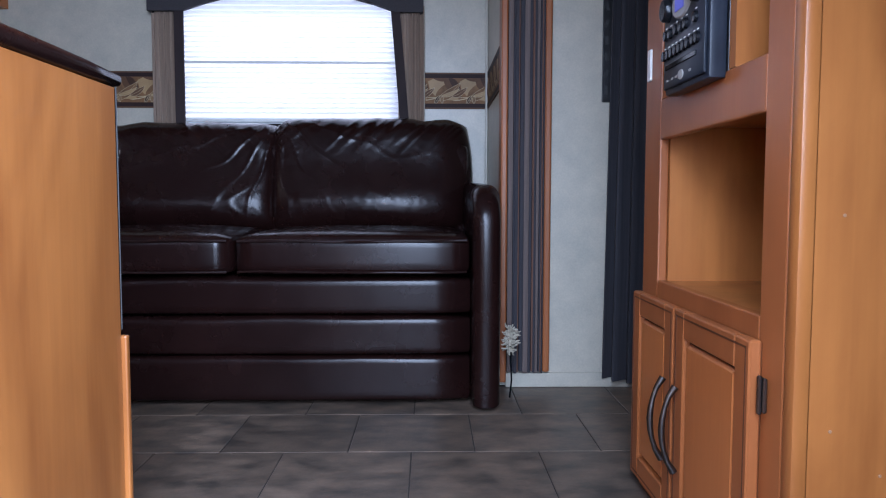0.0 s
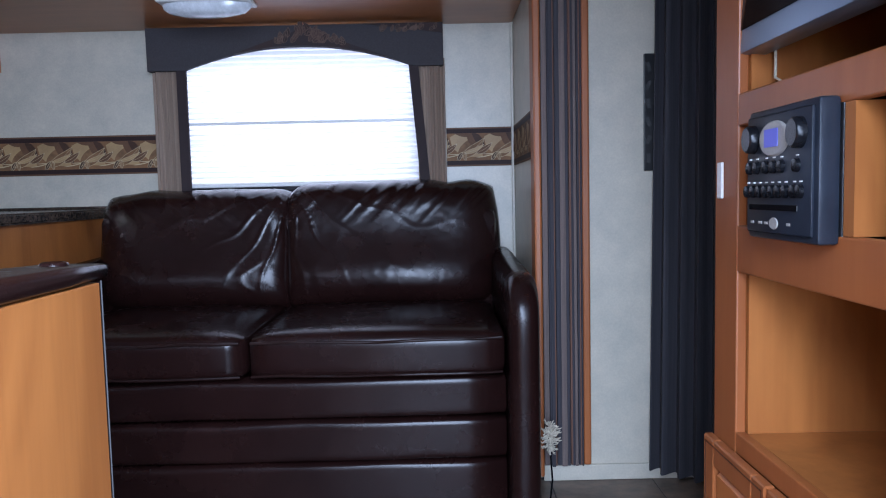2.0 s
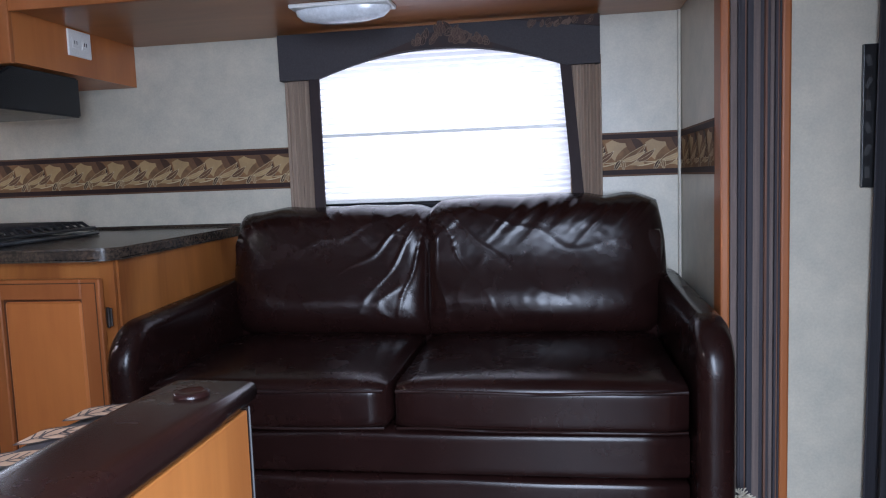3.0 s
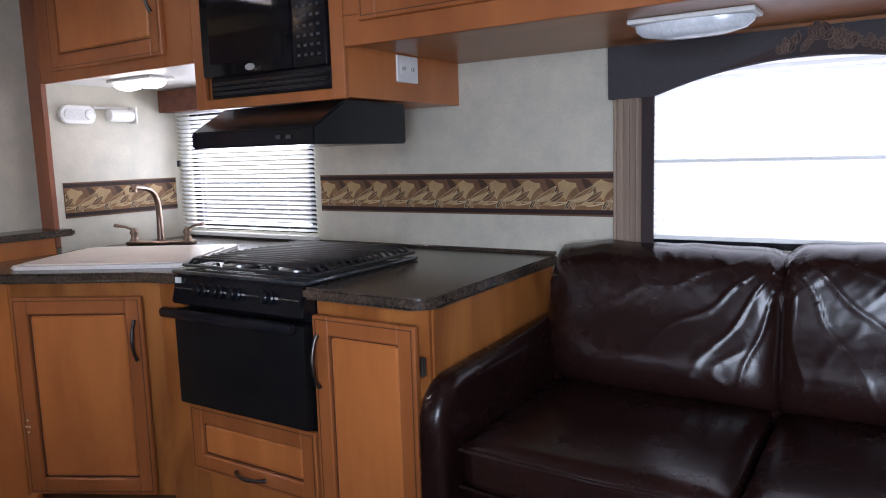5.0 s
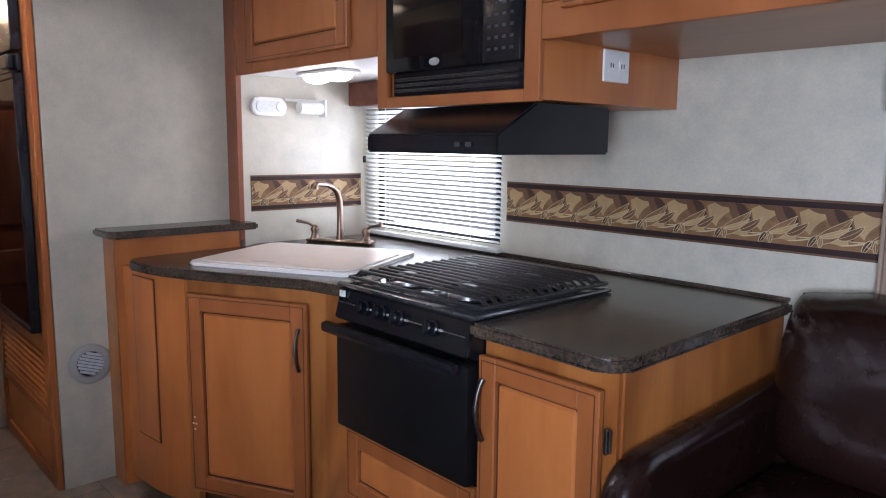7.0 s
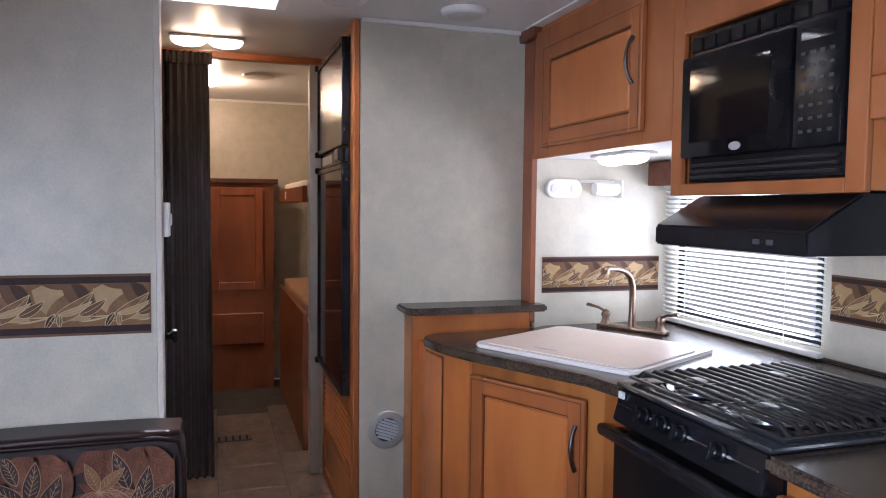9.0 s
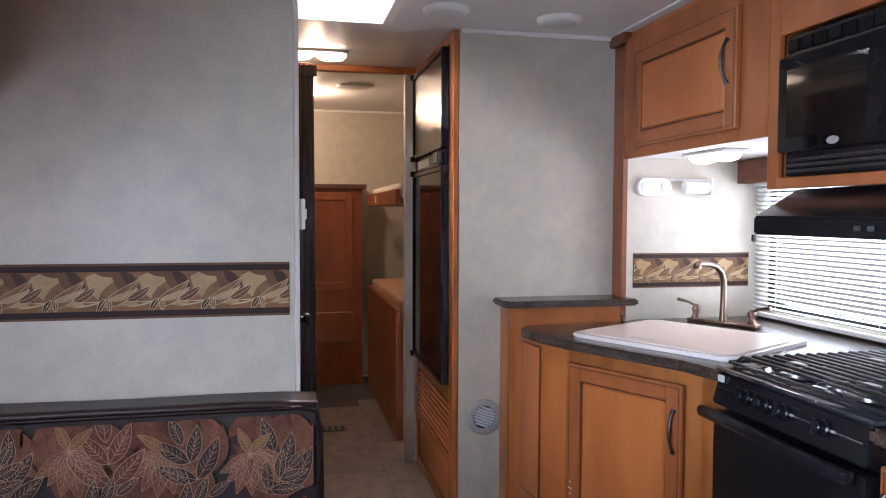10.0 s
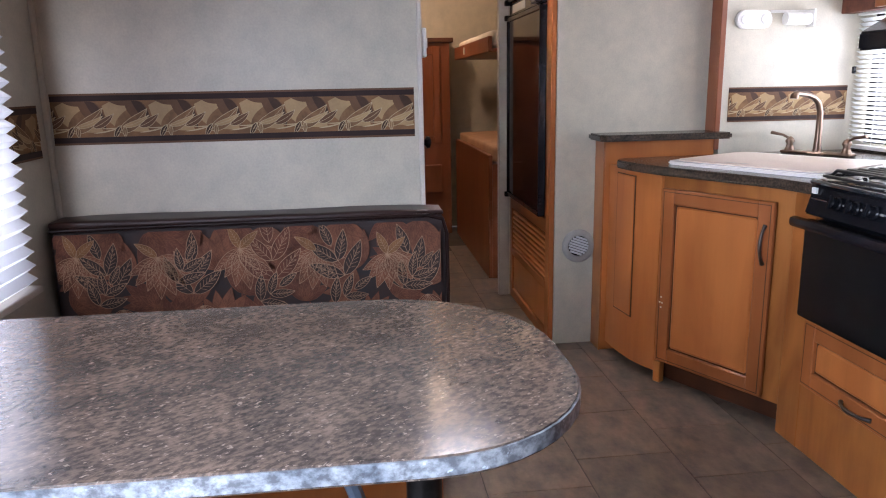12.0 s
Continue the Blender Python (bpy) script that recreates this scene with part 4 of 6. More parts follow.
# ---- overhead cabinets ----
F6 = Front(0.0, 2.60, 1.0, 0.0)
oc = thing("overhead_cabinet", (-2.46, 2.9, 1.57), "wooden overhead cabinet above the sink", "cabinet")
part("case", box(XL + 0.003, -2.008, 2.60, 3.217, 1.575, 2.083), WOOD, oc)
part("underside", box(XL + 0.003, -2.008, 2.585, 3.217, 1.568, 1.5745), WHITE, oc, "white laminate underside")
frame_parts(oc, ((XL + 0.003, -2.80, 1.562, 2.06), (-2.15, -2.008, 1.562, 2.06), (-2.7995, -2.1505, 1.562, 1.63), (-2.7995, -2.1505, 1.98, 2.06)), 2.582, 2.5985)
panel_door(F6, oc, -2.818, -2.138, 1.600, 1.985, 0.0185, 0.06, pull=(-2.175, 1.745, 1.885))
oc = thing("overhead_cabinet", (-0.4, 2.9, 1.55), "long wooden overhead cabinet above the sofa", "cabinet")
part("case", box(-1.360, XR - 0.003, 2.60, 3.217, 1.556, 2.083), WOOD_Y, oc)
frame_parts(oc, ((-1.358, XR - 0.004, 1.548, 1.632), (-1.358, XR - 0.004, 2.0, 2.08)), 2.58, 2.5985)
frame_parts(oc, [(x, x + 0.04 if x > -1.3 else x + 0.08, 1.633, 1.999) for x in (-1.358, -0.71, -0.06, 0.535)], 2.581, 2.5984)
for u0, u1 in ((-1.29, -0.70), (-0.68, -0.05), (-0.03, 0.545)):
    panel_door(F6, oc, u0, u1, 1.61, 2.02, 0.0195, 0.06, pull=(u1 - 0.03, 1.68, 1.80))


def twin_lamp(name, x, y, z, lens, label, turn=0.0, size=0.14):
    """A low double dome lamp on a plate."""
    th = thing(name, (x, y, z), label, "lamp")
    m = pose(x, y, z, 0, 0, turn)
    part("plate", posed(box(-size, size, -0.055, 0.055, -0.012, -0.0005, 0.004), m), WHITE, th)
    for s in (-1, 1):
        bm = lathe([(1.0, 0), (0.94, -0.4), (0.75, -0.75), (0.4, -0.95), (0.05, -1.0)], m @ Matrix.Translation((s * size * 0.5, 0, -0.0125)) @ Matrix.Diagonal((size * 0.47, 0.052, 0.03, 1)))
        part("lens", bm, lens, th, smooth=60)
    return th


twin_lamp("galley_lamp", -2.55, 2.76, 1.567, LENSWHITE, "lit twin-dome lamp under the sink cabinet")
sl = thing("sofa_lamp", (-0.45, 2.82, 1.555), "unlit clear-lensed lamp under the cabinet above the sofa", "lamp")
part("plate", box(-0.60, -0.30, 2.765, 2.875, 1.543, 1.5555, 0.004), WHITE, sl)
bm = lathe([(1.0, 0), (0.97, -0.35), (0.85, -0.7), (0.5, -0.95), (0.05, -1.0)], Matrix.Translation((-0.45, 2.82, 1.5425)) @ Matrix.Diagonal((0.145, 0.052, 0.04, 1)), sides=36)
part("lens", bm, LENSOFF, sl, "clear ribbed plastic lens", 60)

co = thing("gas_alarm", (XL, 2.714, 1.446), "white wall-mounted gas alarm beside the sink", "alarm")
alarm_rim = lambda r: [(2.714 + sy * (0.077 - r) + r * math.cos(a), 1.446 + sz * (0.037 - r) + r * math.sin(a)) for sy, sz, a0 in ((1, 1, 0), (-1, 1, 90), (-1, -1, 180), (1, -1, 270)) for a in [radians(a0 + 18 * k) for k in range(6)]]
AX = Matrix(((0, 0, 1, XL + 0.001), (1, 0, 0, 0), (0, 1, 0, 0), (0, 0, 0, 1)))
part("base", posed(prism(alarm_rim(0.030), 0.0, 0.022, bevel=0.004), AX), WHITE, co, smooth=40)
part("front_panel", posed(prism([(2.714 + 0.80 * (y - 2.714), 1.446 + 0.60 * (z - 1.446)) for y, z in alarm_rim(0.030)], 0.0225, 0.026, bevel=0.001), AX), GRILLE, co, "pale recessed front panel", 40)
part("button", lathe([(0.019, 0), (0.018, 0.004), (0.010, 0.006), (0.002, 0.006)], Matrix.Translation((XL + 0.027, 2.758, 1.446)) @ Matrix.Rotation(radians(90), 4, "Y")), WHITE, co, smooth=50)
hk = thing("towel_holder", (XL, 2.90, 1.45), "white paper towel holder beside the gas alarm", "holder")
part("backplate", box(XL + 0.001, XL + 0.007, 2.792, 2.968, 1.472, 1.484, 0.002), WHITE, hk)
part("roll", posed(lathe([(0.004, -0.055), (0.026, -0.054), (0.028, 0.0), (0.026, 0.054), (0.004, 0.055)]), Matrix.Translation((XL + 0.037, 2.895, 1.446)) @ Matrix.Rotation(radians(90), 4, "X")), WHITE, hk, "short white roll", 40)
part("end_arm", box(XL + 0.0075, XL + 0.062, 2.955, 2.964, 1.412, 1.484, 0.003), WHITE, hk)

# ---- galley window with blinds ----
win = thing("window_1", (-2.47, YF, 0.92), "bright galley window behind half-open white blinds", "window", kind="structure")
bm = bmesh.new()
for b in ((-2.86, -2.82, 0.92, 1.46), (-2.12, -2.08, 0.92, 1.46), (-2.82, -2.12, 0.92, 0.955), (-2.82, -2.12, 1.425, 1.46)):
    box(b[0], b[1], YF + 0.012, YF + 0.045, b[2], b[3], 0.003, bm=bm)
part("window_frame", bm, BLACK, win)
blind = thing("venetian_blind", (-2.48, YF - 0.03, 0.93), "white slatted venetian blind in the galley window", "blind")
part("headrail", box(-2.90, -2.05, YF - 0.045, YF - 0.008, 1.455, 1.485, 0.003), WHITE, blind)
for k in range(27):
    z = 0.935 + k * 0.0193
    bm = box(-2.895, -2.055, -0.0125, 0.0125, -0.0006, 0.0006)
    part("slat", posed(bm, Matrix.Translation((0, YF - 0.026, z)) @ Matrix.Rotation(radians(-28), 4, "X")), SLAT, blind)
part("bottom_rail", box(-2.895, -2.055, YF - 0.04, YF - 0.012, 0.895, 0.912, 0.003), WHITE, blind)
for x in (-2.74, -2.2):
    part("ladder_cord", tube([(x, YF - 0.04, 0.9), (x, YF - 0.04, 1.46)], 0.0012, sides=5), WHITE, blind)
part("tilt_knob", box(-2.885, -2.872, YF - 0.06, YF - 0.045, 1.215, 1.245, 0.004), BLACK, blind)
vs_ = thing("small_valance", (-2.47, YF - 0.07, 1.46), "brown patterned valance over the galley window", "valance")
part("board", box(-2.92, -2.02, YF - 0.11, YF - 0.05, 1.465, 1.564, 0.004), CLOTHROSE, vs_)


# ---- sofa ----
def crest(v):
    """A sharp rounded ridge, 0 to 1, out of a smooth noise value."""
    return max(0.0, 1 - 2.6 * abs(v)) ** 1.5


def pillow(x0, x1, yb, z0, z1, thick, lean, seed, drop=0.0):
    """A stuffed back cushion: flat face with a low belly, gathered top edge, creases fanning from its inner top corner."""
    bm = bmesh.new()
    nu, nv = 110, 84
    flip = 1 if seed == 1 else -1
    inner = x1 if seed == 1 else x0
    rows = {}
    for side in (0, 1):
        for i in range(nu + 1):
            for j in range(nv + 1):
                a, b = -1 + 2 * i / nu, -1 + 2 * j / nv
                if side and (i in (0, nu) or j in (0, nv)):
                    rows[side, i, j] = rows[0, i, j]
                    continue
                e = a * flip
                inn = max(0.0, (e - 0.55) / 0.45) ** 2
                soft = 0.06 * b * b * (1 if e < 0 else 0.1)
                x = (x0 + x1) / 2 + (x1 - x0) / 2 * a * (1 - soft)
                z = (z0 + z1) / 2 + (z1 - z0) / 2 * b * (1 - 0.085 * max(0.0, -e) ** 6 - 0.02 * a * a)
                puff = ((1 - abs(a) ** (18 if e > 0 else 7)) * (1 - abs(b) ** (7 if b > 0 else 4))) ** 0.45
                belly = (1 - a * a) * math.exp(-((b + 0.42) / 0.45) ** 2)
                top = max(0.0, (b + 0.05) / 1.05)
                d = math.hypot(x - inner, (z - z1) * 0.8)
                ang = math.atan2(z1 - z + 0.01, abs(inner - x) + 1e-4)
                w = noise.noise(Vector((x * 7, z * 7, seed)))
                c = 0.013 * crest(math.sin(ang * 9.5 + 1.2 * w)) * math.exp(-d / 0.17) * min(1, d / 0.025)
                c += 0.020 * top ** 4 * crest(noise.noise(Vector((x * 19 + 2.5 * (z - z1) * flip * 8, z * 3, seed * 3.1))))
                c += 0.0014 * crest(noise.noise(Vector(((x + 0.5 * z * flip) * 7 + w, (z - 0.3 * x) * 3.2, seed * 1.7)))) * (0.15 + 0.85 * max(0.0, e + 0.2))
                line = inner - flip * (0.12 + 0.035 * math.sin(z * 42) + 0.16 * (0.72 - z))
                c += (0.0022 if seed == 1 else 0.0) * math.exp(-((x - line) / 0.016) ** 2) * math.exp(-((z - 0.66) / 0.11) ** 2)
                c += 0.002 * w + 0.0006 * noise.noise(Vector((x * 45, z * 45, seed)))
                if side == 0:
                    edge = 0.12 + 0.36 * inn * (1 - abs(b) ** 6)
                    y = yb - thick * (edge + (0.80 - edge) * puff + 0.17 * belly) - c * (0.2 + 0.8 * puff)
                else:
                    y = yb
                zz = z - drop * math.exp(-((x - inner) / 0.035) ** 2) * top ** 3 + 0.010 * top ** 3 * noise.noise(Vector((x * 11, 1, seed)))
                y += lean * (z - z0) / (z1 - z0)
                rows[side, i, j] = bm.verts.new((x, y, zz))
    for side in (0, 1):
        for i in range(nu):
            for j in range(nv):
                bm.faces.new((rows[side, i, j], rows[side, i + 1, j], rows[side, i + 1, j + 1], rows[side, i, j + 1]))
    return bm


def soft_block(x0, x1, y0, y1, z0, z1, r, crown=0.0, seed=1, front=0.0):
    """An upholstered block: rounded, crowned on top, slightly uneven."""
    bm = box(x0, x1, y0, y1, z0, z1)
    bmesh.ops.subdivide_edges(bm, edges=bm.edges[:], cuts=11, use_grid_fill=True)
    for v in bm.verts:
        p = v.co
        c = Vector((min(max(p.x, x0 + r), x1 - r), min(max(p.y, y0 + r), y1 - r), min(max(p.z, z0 + r), z1 - r)))
        d = p - c
        if d.length > 1e-6:
            p = c + d.normalized() * min(r, max(abs(d.x), abs(d.y), abs(d.z)))
        u, w = (p.x - x0) / (x1 - x0) * 2 - 1, (p.y - y0) / (y1 - y0) * 2 - 1
        if p.z > (z0 + z1) / 2:
            p.z += crown * (1 - u * u) * (1 - w * w)
        if p.y < (y0 + y1) / 2:
            p.y -= front * (1 - u * u)
        n = noise.noise(p * 3.5 + Vector((seed, 0, 0))) * 0.005
        p.z += n * (1 if p.z > z0 + 0.01 else 0)
        p.y += n
        v.co = p
    return bm


sofa = thing("sofa", (-0.22, 2.8, 0.0), "dark brown leather two-seat sofa bed under the window", "sofa")
SX0, SX1, SY = -0.905, 0.468, 2.43
for k, (z0, z1, out) in enumerate(((0.012, 0.158, 0.0), (0.16, 0.283, 0.006), (0.287, 0.405, 0.010))):
    part("base_band", soft_block(SX0, SX1, SY - out, 2.75, z0, z1, 0.02, seed=k + 5, front=0.004), VINYL, sofa, smooth=80)
MIDX = -0.256
for k, (a, b) in enumerate(((SX0 + 0.004, MIDX - 0.004), (MIDX + 0.004, SX1 - 0.004))):
    c = part("seat_cushion", soft_block(a, b, SY - 0.045, 3.0, 0.412, 0.538, 0.030, 0.018, k + 1, front=0.012), VINYL, sofa, smooth=80)
    for z, r in ((0.518, 0.0045), (0.424, 0.004)):
        n = 16
        pts = []
        for i in range(n + 1):
            t = i / n
            u = 2 * t - 1
            pts.append((a + 0.012 + (b - a - 0.024) * t, SY - 0.049 - 0.0125 * (1 - u * u), z + 0.004 * noise.noise(Vector((t * 4, k, z * 9)))))
        part("piping", tube(pts, r, sides=6), PIPING, c, "dark sewn piping", 60)
part("back_cushion", pillow(-0.955, MIDX + 0.012, 3.10, 0.50, 0.950, 0.225, 0.085, 1, 0.018), VINYL, sofa, smooth=80)
part("back_cushion", pillow(MIDX - 0.012, 0.512, 3.10, 0.50, 0.968, 0.225, 0.085, 2, 0.030), VINYL, sofa, smooth=80)
part("back_rest", box(-0.93, 0.49, 3.0, 3.20, 0.30, 0.86, 0.03), VINYL, sofa, smooth=40)


def sofa_arm(x0, x1, r=0.036):
    """A slab arm with a large front curve, its sides rolled over by r."""
    bm = bmesh.new()
    mid, w = (x0 + x1) / 2, (x1 - x0) / 2

    def ring(d, x):
        y0, y1, z0, R = 2.338 + d, 3.12 - d, 0.012 + d * 0.3, 0.125 - d
        top = lambda y: 0.692 - d + 0.035 * (y - 2.5)
        pts = [(y1, z0), (y0 + 0.012, z0), (y0 + 0.004, 0.15), (y0, 0.35), (y0, 0.50)]
        cz = top(y0 + R) - R
        pts += [(y0 + R - R * math.cos(math.pi / 2 * k / 8), cz + R * math.sin(math.pi / 2 * k / 8)) for k in range(9)]
        pts += [(y, top(y)) for y in (2.6, 2.75, 2.95)] + [(y1, top(y1))]
        return [bm.verts.new((x, y, z)) for y, z in pts]

    seq = [(r * (1 - math.sin(math.pi / 2 * k / 6)), mid - w + r * (1 - math.cos(math.pi / 2 * k / 6))) for k in range(7)]
    seq += [(d, 2 * mid - x) for d, x in seq[::-1]]
    rings = [ring(d, x) for d, x in seq]
    n = len(rings[0])
    for p, q in zip(rings, rings[1:]):
        for k in range(n):
            bm.faces.new((p[k], p[(k + 1) % n], q[(k + 1) % n], q[k]))
    bm.faces.new(rings[0]), bm.faces.new(rings[-1])
    return bm


for x0, x1 in ((-0.994, -0.912), (0.468, 0.554)):
    part("arm", sofa_arm(x0, x1), VINYL, sofa, smooth=60)

# ---- sofa window, shade, drapes, valance ----
win = thing("window_2", (-0.23, YF, 0.93), "bright picture window behind the sofa", "window", kind="structure")
bm = bmesh.new()
for b in ((-0.70, -0.665, 0.93, 1.5), (0.205, 0.24, 0.93, 1.5), (-0.665, 0.205, 0.93, 0.958), (-0.665, 0.205, 1.47, 1.5)):
    box(b[0], b[1], YF + 0.005, YF + 0.045, b[2], b[3], 0.003, bm=bm)
part("window_frame", bm, BLACK, win)
part("crossbar", box(-0.665, 0.205, YF + 0.015, YF + 0.04, 1.182, 1.198, 0.003), WHITE, win)
bm = bmesh.new()
n, y0, prev = 26, YF - 0.035, None
for k in range(n * 2 + 1):
    z = 0.972 + (1.50 - 0.972) * k / (n * 2)
    y = y0 + (0.009 if k % 2 else -0.009)
    cur = [bm.verts.new((-0.675, y, z)), bm.verts.new((0.215, y, z))]
    if prev:
        bm.faces.new((prev[0], prev[1], cur[1], cur[0]))
    prev = cur
shade = thing("pleated_shade", (-0.23, y0, 0.965), "white pleated shade drawn over the sofa window", "shade")
part("cloth", bm, SHADE, shade)
part("mid_rail", box(-0.675, 0.215, y0 - 0.016, y0 - 0.010, 1.190, 1.201, 0.002), WHITE, shade)
part("bottom_bar", box(-0.675, 0.215, y0 - 0.012, y0 + 0.012, 0.957, 0.971, 0.003), WHITE, shade)


def drape(x0, x1, flip, label):
    th = thing("drape", ((x0 + x1) / 2, YF - 0.07, 0.9), label, "drape")
    path = folds((x0, YF - 0.050), (x1, YF - 0.050), 0.012, 5, seed=3 + flip)
    part("cloth", cloth(path, 0.86, 1.42, 0.003, 8), DRAPE, th, smooth=70)
    xi = x1 if not flip else x0
    d = 0.018 if not flip else -0.018
    bm = bmesh.new()
    lean = 0.03 if not flip else 0.045
    a = [(xi - d * 0.2, 1.42), (xi + d * 1.8, 1.42), (xi + d * 1.8 + (-1 if not flip else 1) * 0 + (lean if flip else -0.0), 0.86), (xi - d * 0.2 + (lean if flip else 0), 0.86)]
    f = [bm.verts.new((x, YF - 0.078, z)) for x, z in a]
    g = [bm.verts.new((x, YF - 0.068, z)) for x, z in a]
    bm.faces.new(f), bm.faces.new(g)
    for k in range(4):
        bm.faces.new((f[k], f[(k + 1) % 4], g[(k + 1) % 4], g[k]))
    part("edge_band", bm, DRAPETRIM, th, "dark chocolate edge band")


drape(-0.772, -0.672, 0, "taupe drape with a dark band beside the sofa window")
drape(0.215, 0.318, 1, "taupe drape tied back beside the sofa window")
val = thing("window_valance", (-0.23, YF - 0.06, 1.39), "charcoal padded valance with an arched lower edge", "valance")


def valance_face(x, side):
    t = (x - (-0.22)) / 0.42
    return 1.39 + 0.078 * max(0.0, 1 - t * t) if abs(t) < 1 else 1.39


bm = bmesh.new()
xs = [-0.780 + (0.314 + 0.780) * k / 40 for k in range(41)]
y1, yb = 3.135, YF - 0.002
top_f = [bm.verts.new((x, y1, 1.545)) for x in xs]
bot_f = [bm.verts.new((x, y1 + 0.004, valance_face(x, 0))) for x in xs]
top_b = [bm.verts.new((x, y1 + 0.02, 1.545)) for x in xs]
bot_b = [bm.verts.new((x, y1 + 0.02, valance_face(x, 0))) for x in xs]
for k in range(40):
    for q in ((top_f, bot_f), (bot_f, bot_b), (bot_b, top_b), (top_b, top_f)):
        bm.faces.new((q[0][k], q[0][k + 1], q[1][k + 1], q[1][k]))
bm.faces.new((top_f[0], bot_f[0], bot_b[0], top_b[0])), bm.faces.new((top_f[-1], bot_f[-1], bot_b[-1], top_b[-1]))
box(-0.780, -0.765, y1 + 0.02, yb, 1.39, 1.545, bm=bm)
box(0.299, 0.314, y1 + 0.02, yb, 1.39, 1.545, bm=bm)
part("board", bm, VALANCE, val, smooth=40)
bm = bmesh.new()
ins = [(-0.46, valance_face(-0.46, 0) + 0.002), (-0.2, 1.532), (0.17, valance_face(0.17, 0) + 0.002)] + [(0.17 - 0.63 * k / 8, valance_face(0.17 - 0.63 * k / 8, 0) + 0.002) for k in range(1, 8)]
a = [bm.verts.new((x, y1 - 0.006, z)) for x, z in ins]
b = [bm.verts.new((x, y1 + 0.002, z)) for x, z in ins]
bm.faces.new(a)
for k in range(len(ins)):
    bm.faces.new((a[k], a[(k + 1) % len(ins)], b[(k + 1) % len(ins)], b[k]))
part("inset", bm, FABRIC, val, "patterned brown centre inset")
bm = bmesh.new()
ins = [(0.02, 1.544), (0.313, 1.544), (0.313, 1.506)]
a = [bm.verts.new((x, y1 - 0.006, z)) for x, z in ins]
b = [bm.verts.new((x, y1 + 0.002, z)) for x, z in ins]
bm.faces.new(a)
for k in range(3):
    bm.faces.new((a[k], a[(k + 1) % 3], b[(k + 1) % 3], b[k]))
part("inset", bm, FABRIC, val, "patterned brown corner inset")
bm = bmesh.new()
at = at_y(y1 - 0.006, 0, 0, 1, -1)
rnd = random.Random(8)
for _ in range(110):
    x = rnd.uniform(-0.42, 0.14)
    zt = 1.538 - (0.38 * (-0.2 - x) if x < -0.2 else 0.33 * (x + 0.2))
    zb = valance_face(x, 0) + 0.012
    if zt - zb > 0.02:
        leaf(bm, at, x, rnd.uniform(zb, zt - 0.012), rnd.uniform(0.4, 2.6), min(rnd.uniform(0.03, 0.06), zt - zb), 0.019, rnd.choice((1, 1, 2)), 0, rnd.uniform(-0.6, 0.6), rnd.uniform(0.0006, 0.002))
for k in range(18):
    leaf(bm, at, rnd.uniform(0.08, 0.285), rnd.uniform(1.512, 1.522), rnd.uniform(0.2, 1.2), 0.026, 0.012, rnd.choice((0, 1, 2)), 0, 0.4, rnd.uniform(0.0006, 0.002))
part("leaf_print", bm, [VALLINE, VALLEAF, CLOTHDARK, VALLINE], val)

# ---- tuft, charcoal curtain, sign ----
tuft = thing("straw_tuft", (0.59, 2.49, 0.19), "pale straw tuft on a thin dark wire", "ornament")
bm = bmesh.new()
rnd = random.Random(4)
for _ in range(150):
    d = Vector((rnd.gauss(0, 1), rnd.gauss(0, 0.7) - 0.3, rnd.gauss(0, 1.2))).normalized() * rnd.uniform(0.014, 0.031)
    c = Vector((0.598, 2.50, 0.196 + rnd.uniform(-0.032, 0.03)))
    tube([c + d * 0.2, c + d, c + d * 1.08 + Vector((0.003, 0, 0.002))], [0.0012, 0.0022, 0.001], bm=bm, sides=4)
part("straw", bm, RAFFIA, tuft)
part("wire", tube([(0.60, 2.52, 0.0), (0.605, 2.51, 0.06), (0.60, 2.505, 0.13), (0.60, 2.5, 0.18)], 0.003, sides=6), BLACK, tuft)
curt = thing("curtain", (1.08, 2.5, 0.07), "charcoal striped privacy curtain drawn to the wall", "curtain")
path = folds((0.955, 2.615), (1.215, 2.42), 0.026, 7, seed=5)
part("cloth", cloth(path, 0.035, ZC - 0.02, 0.004, 10, flare=0.16), CURTAIN, curt, smooth=70)
part("track", box(0.9, 1.45, 2.3, 2.33, ZC - 0.02, ZC - 0.002), WHITE, curt)
path = folds((1.21, 2.41), (1.5, 2.10), 0.03, 5, seed=9)
part("cloth", cloth(path, 0.035, ZC - 0.02, 0.004, 6), CURTAIN, curt, smooth=70)
sign = thing("wall_sign", (0.955, YM - 0.012, 1.15), "narrow black wall sign with faint white lettering", "sign")
part("board", box(0.918, 1.02, YM - 0.014, YM - 0.002, 0.972, 1.325, 0.002), BLACKIRON, sign)
for k in range(6):
    part("mark", posed(box(-0.006, 0.006, -0.0006, 0.0006, -0.014, 0.014), Matrix.Translation((0.930, YM - 0.0150, 1.01 + k * 0.055)) @ Matrix.Rotation(0.5 * math.sin(k * 2.0), 4, "Y")), KEYGREY, sign)

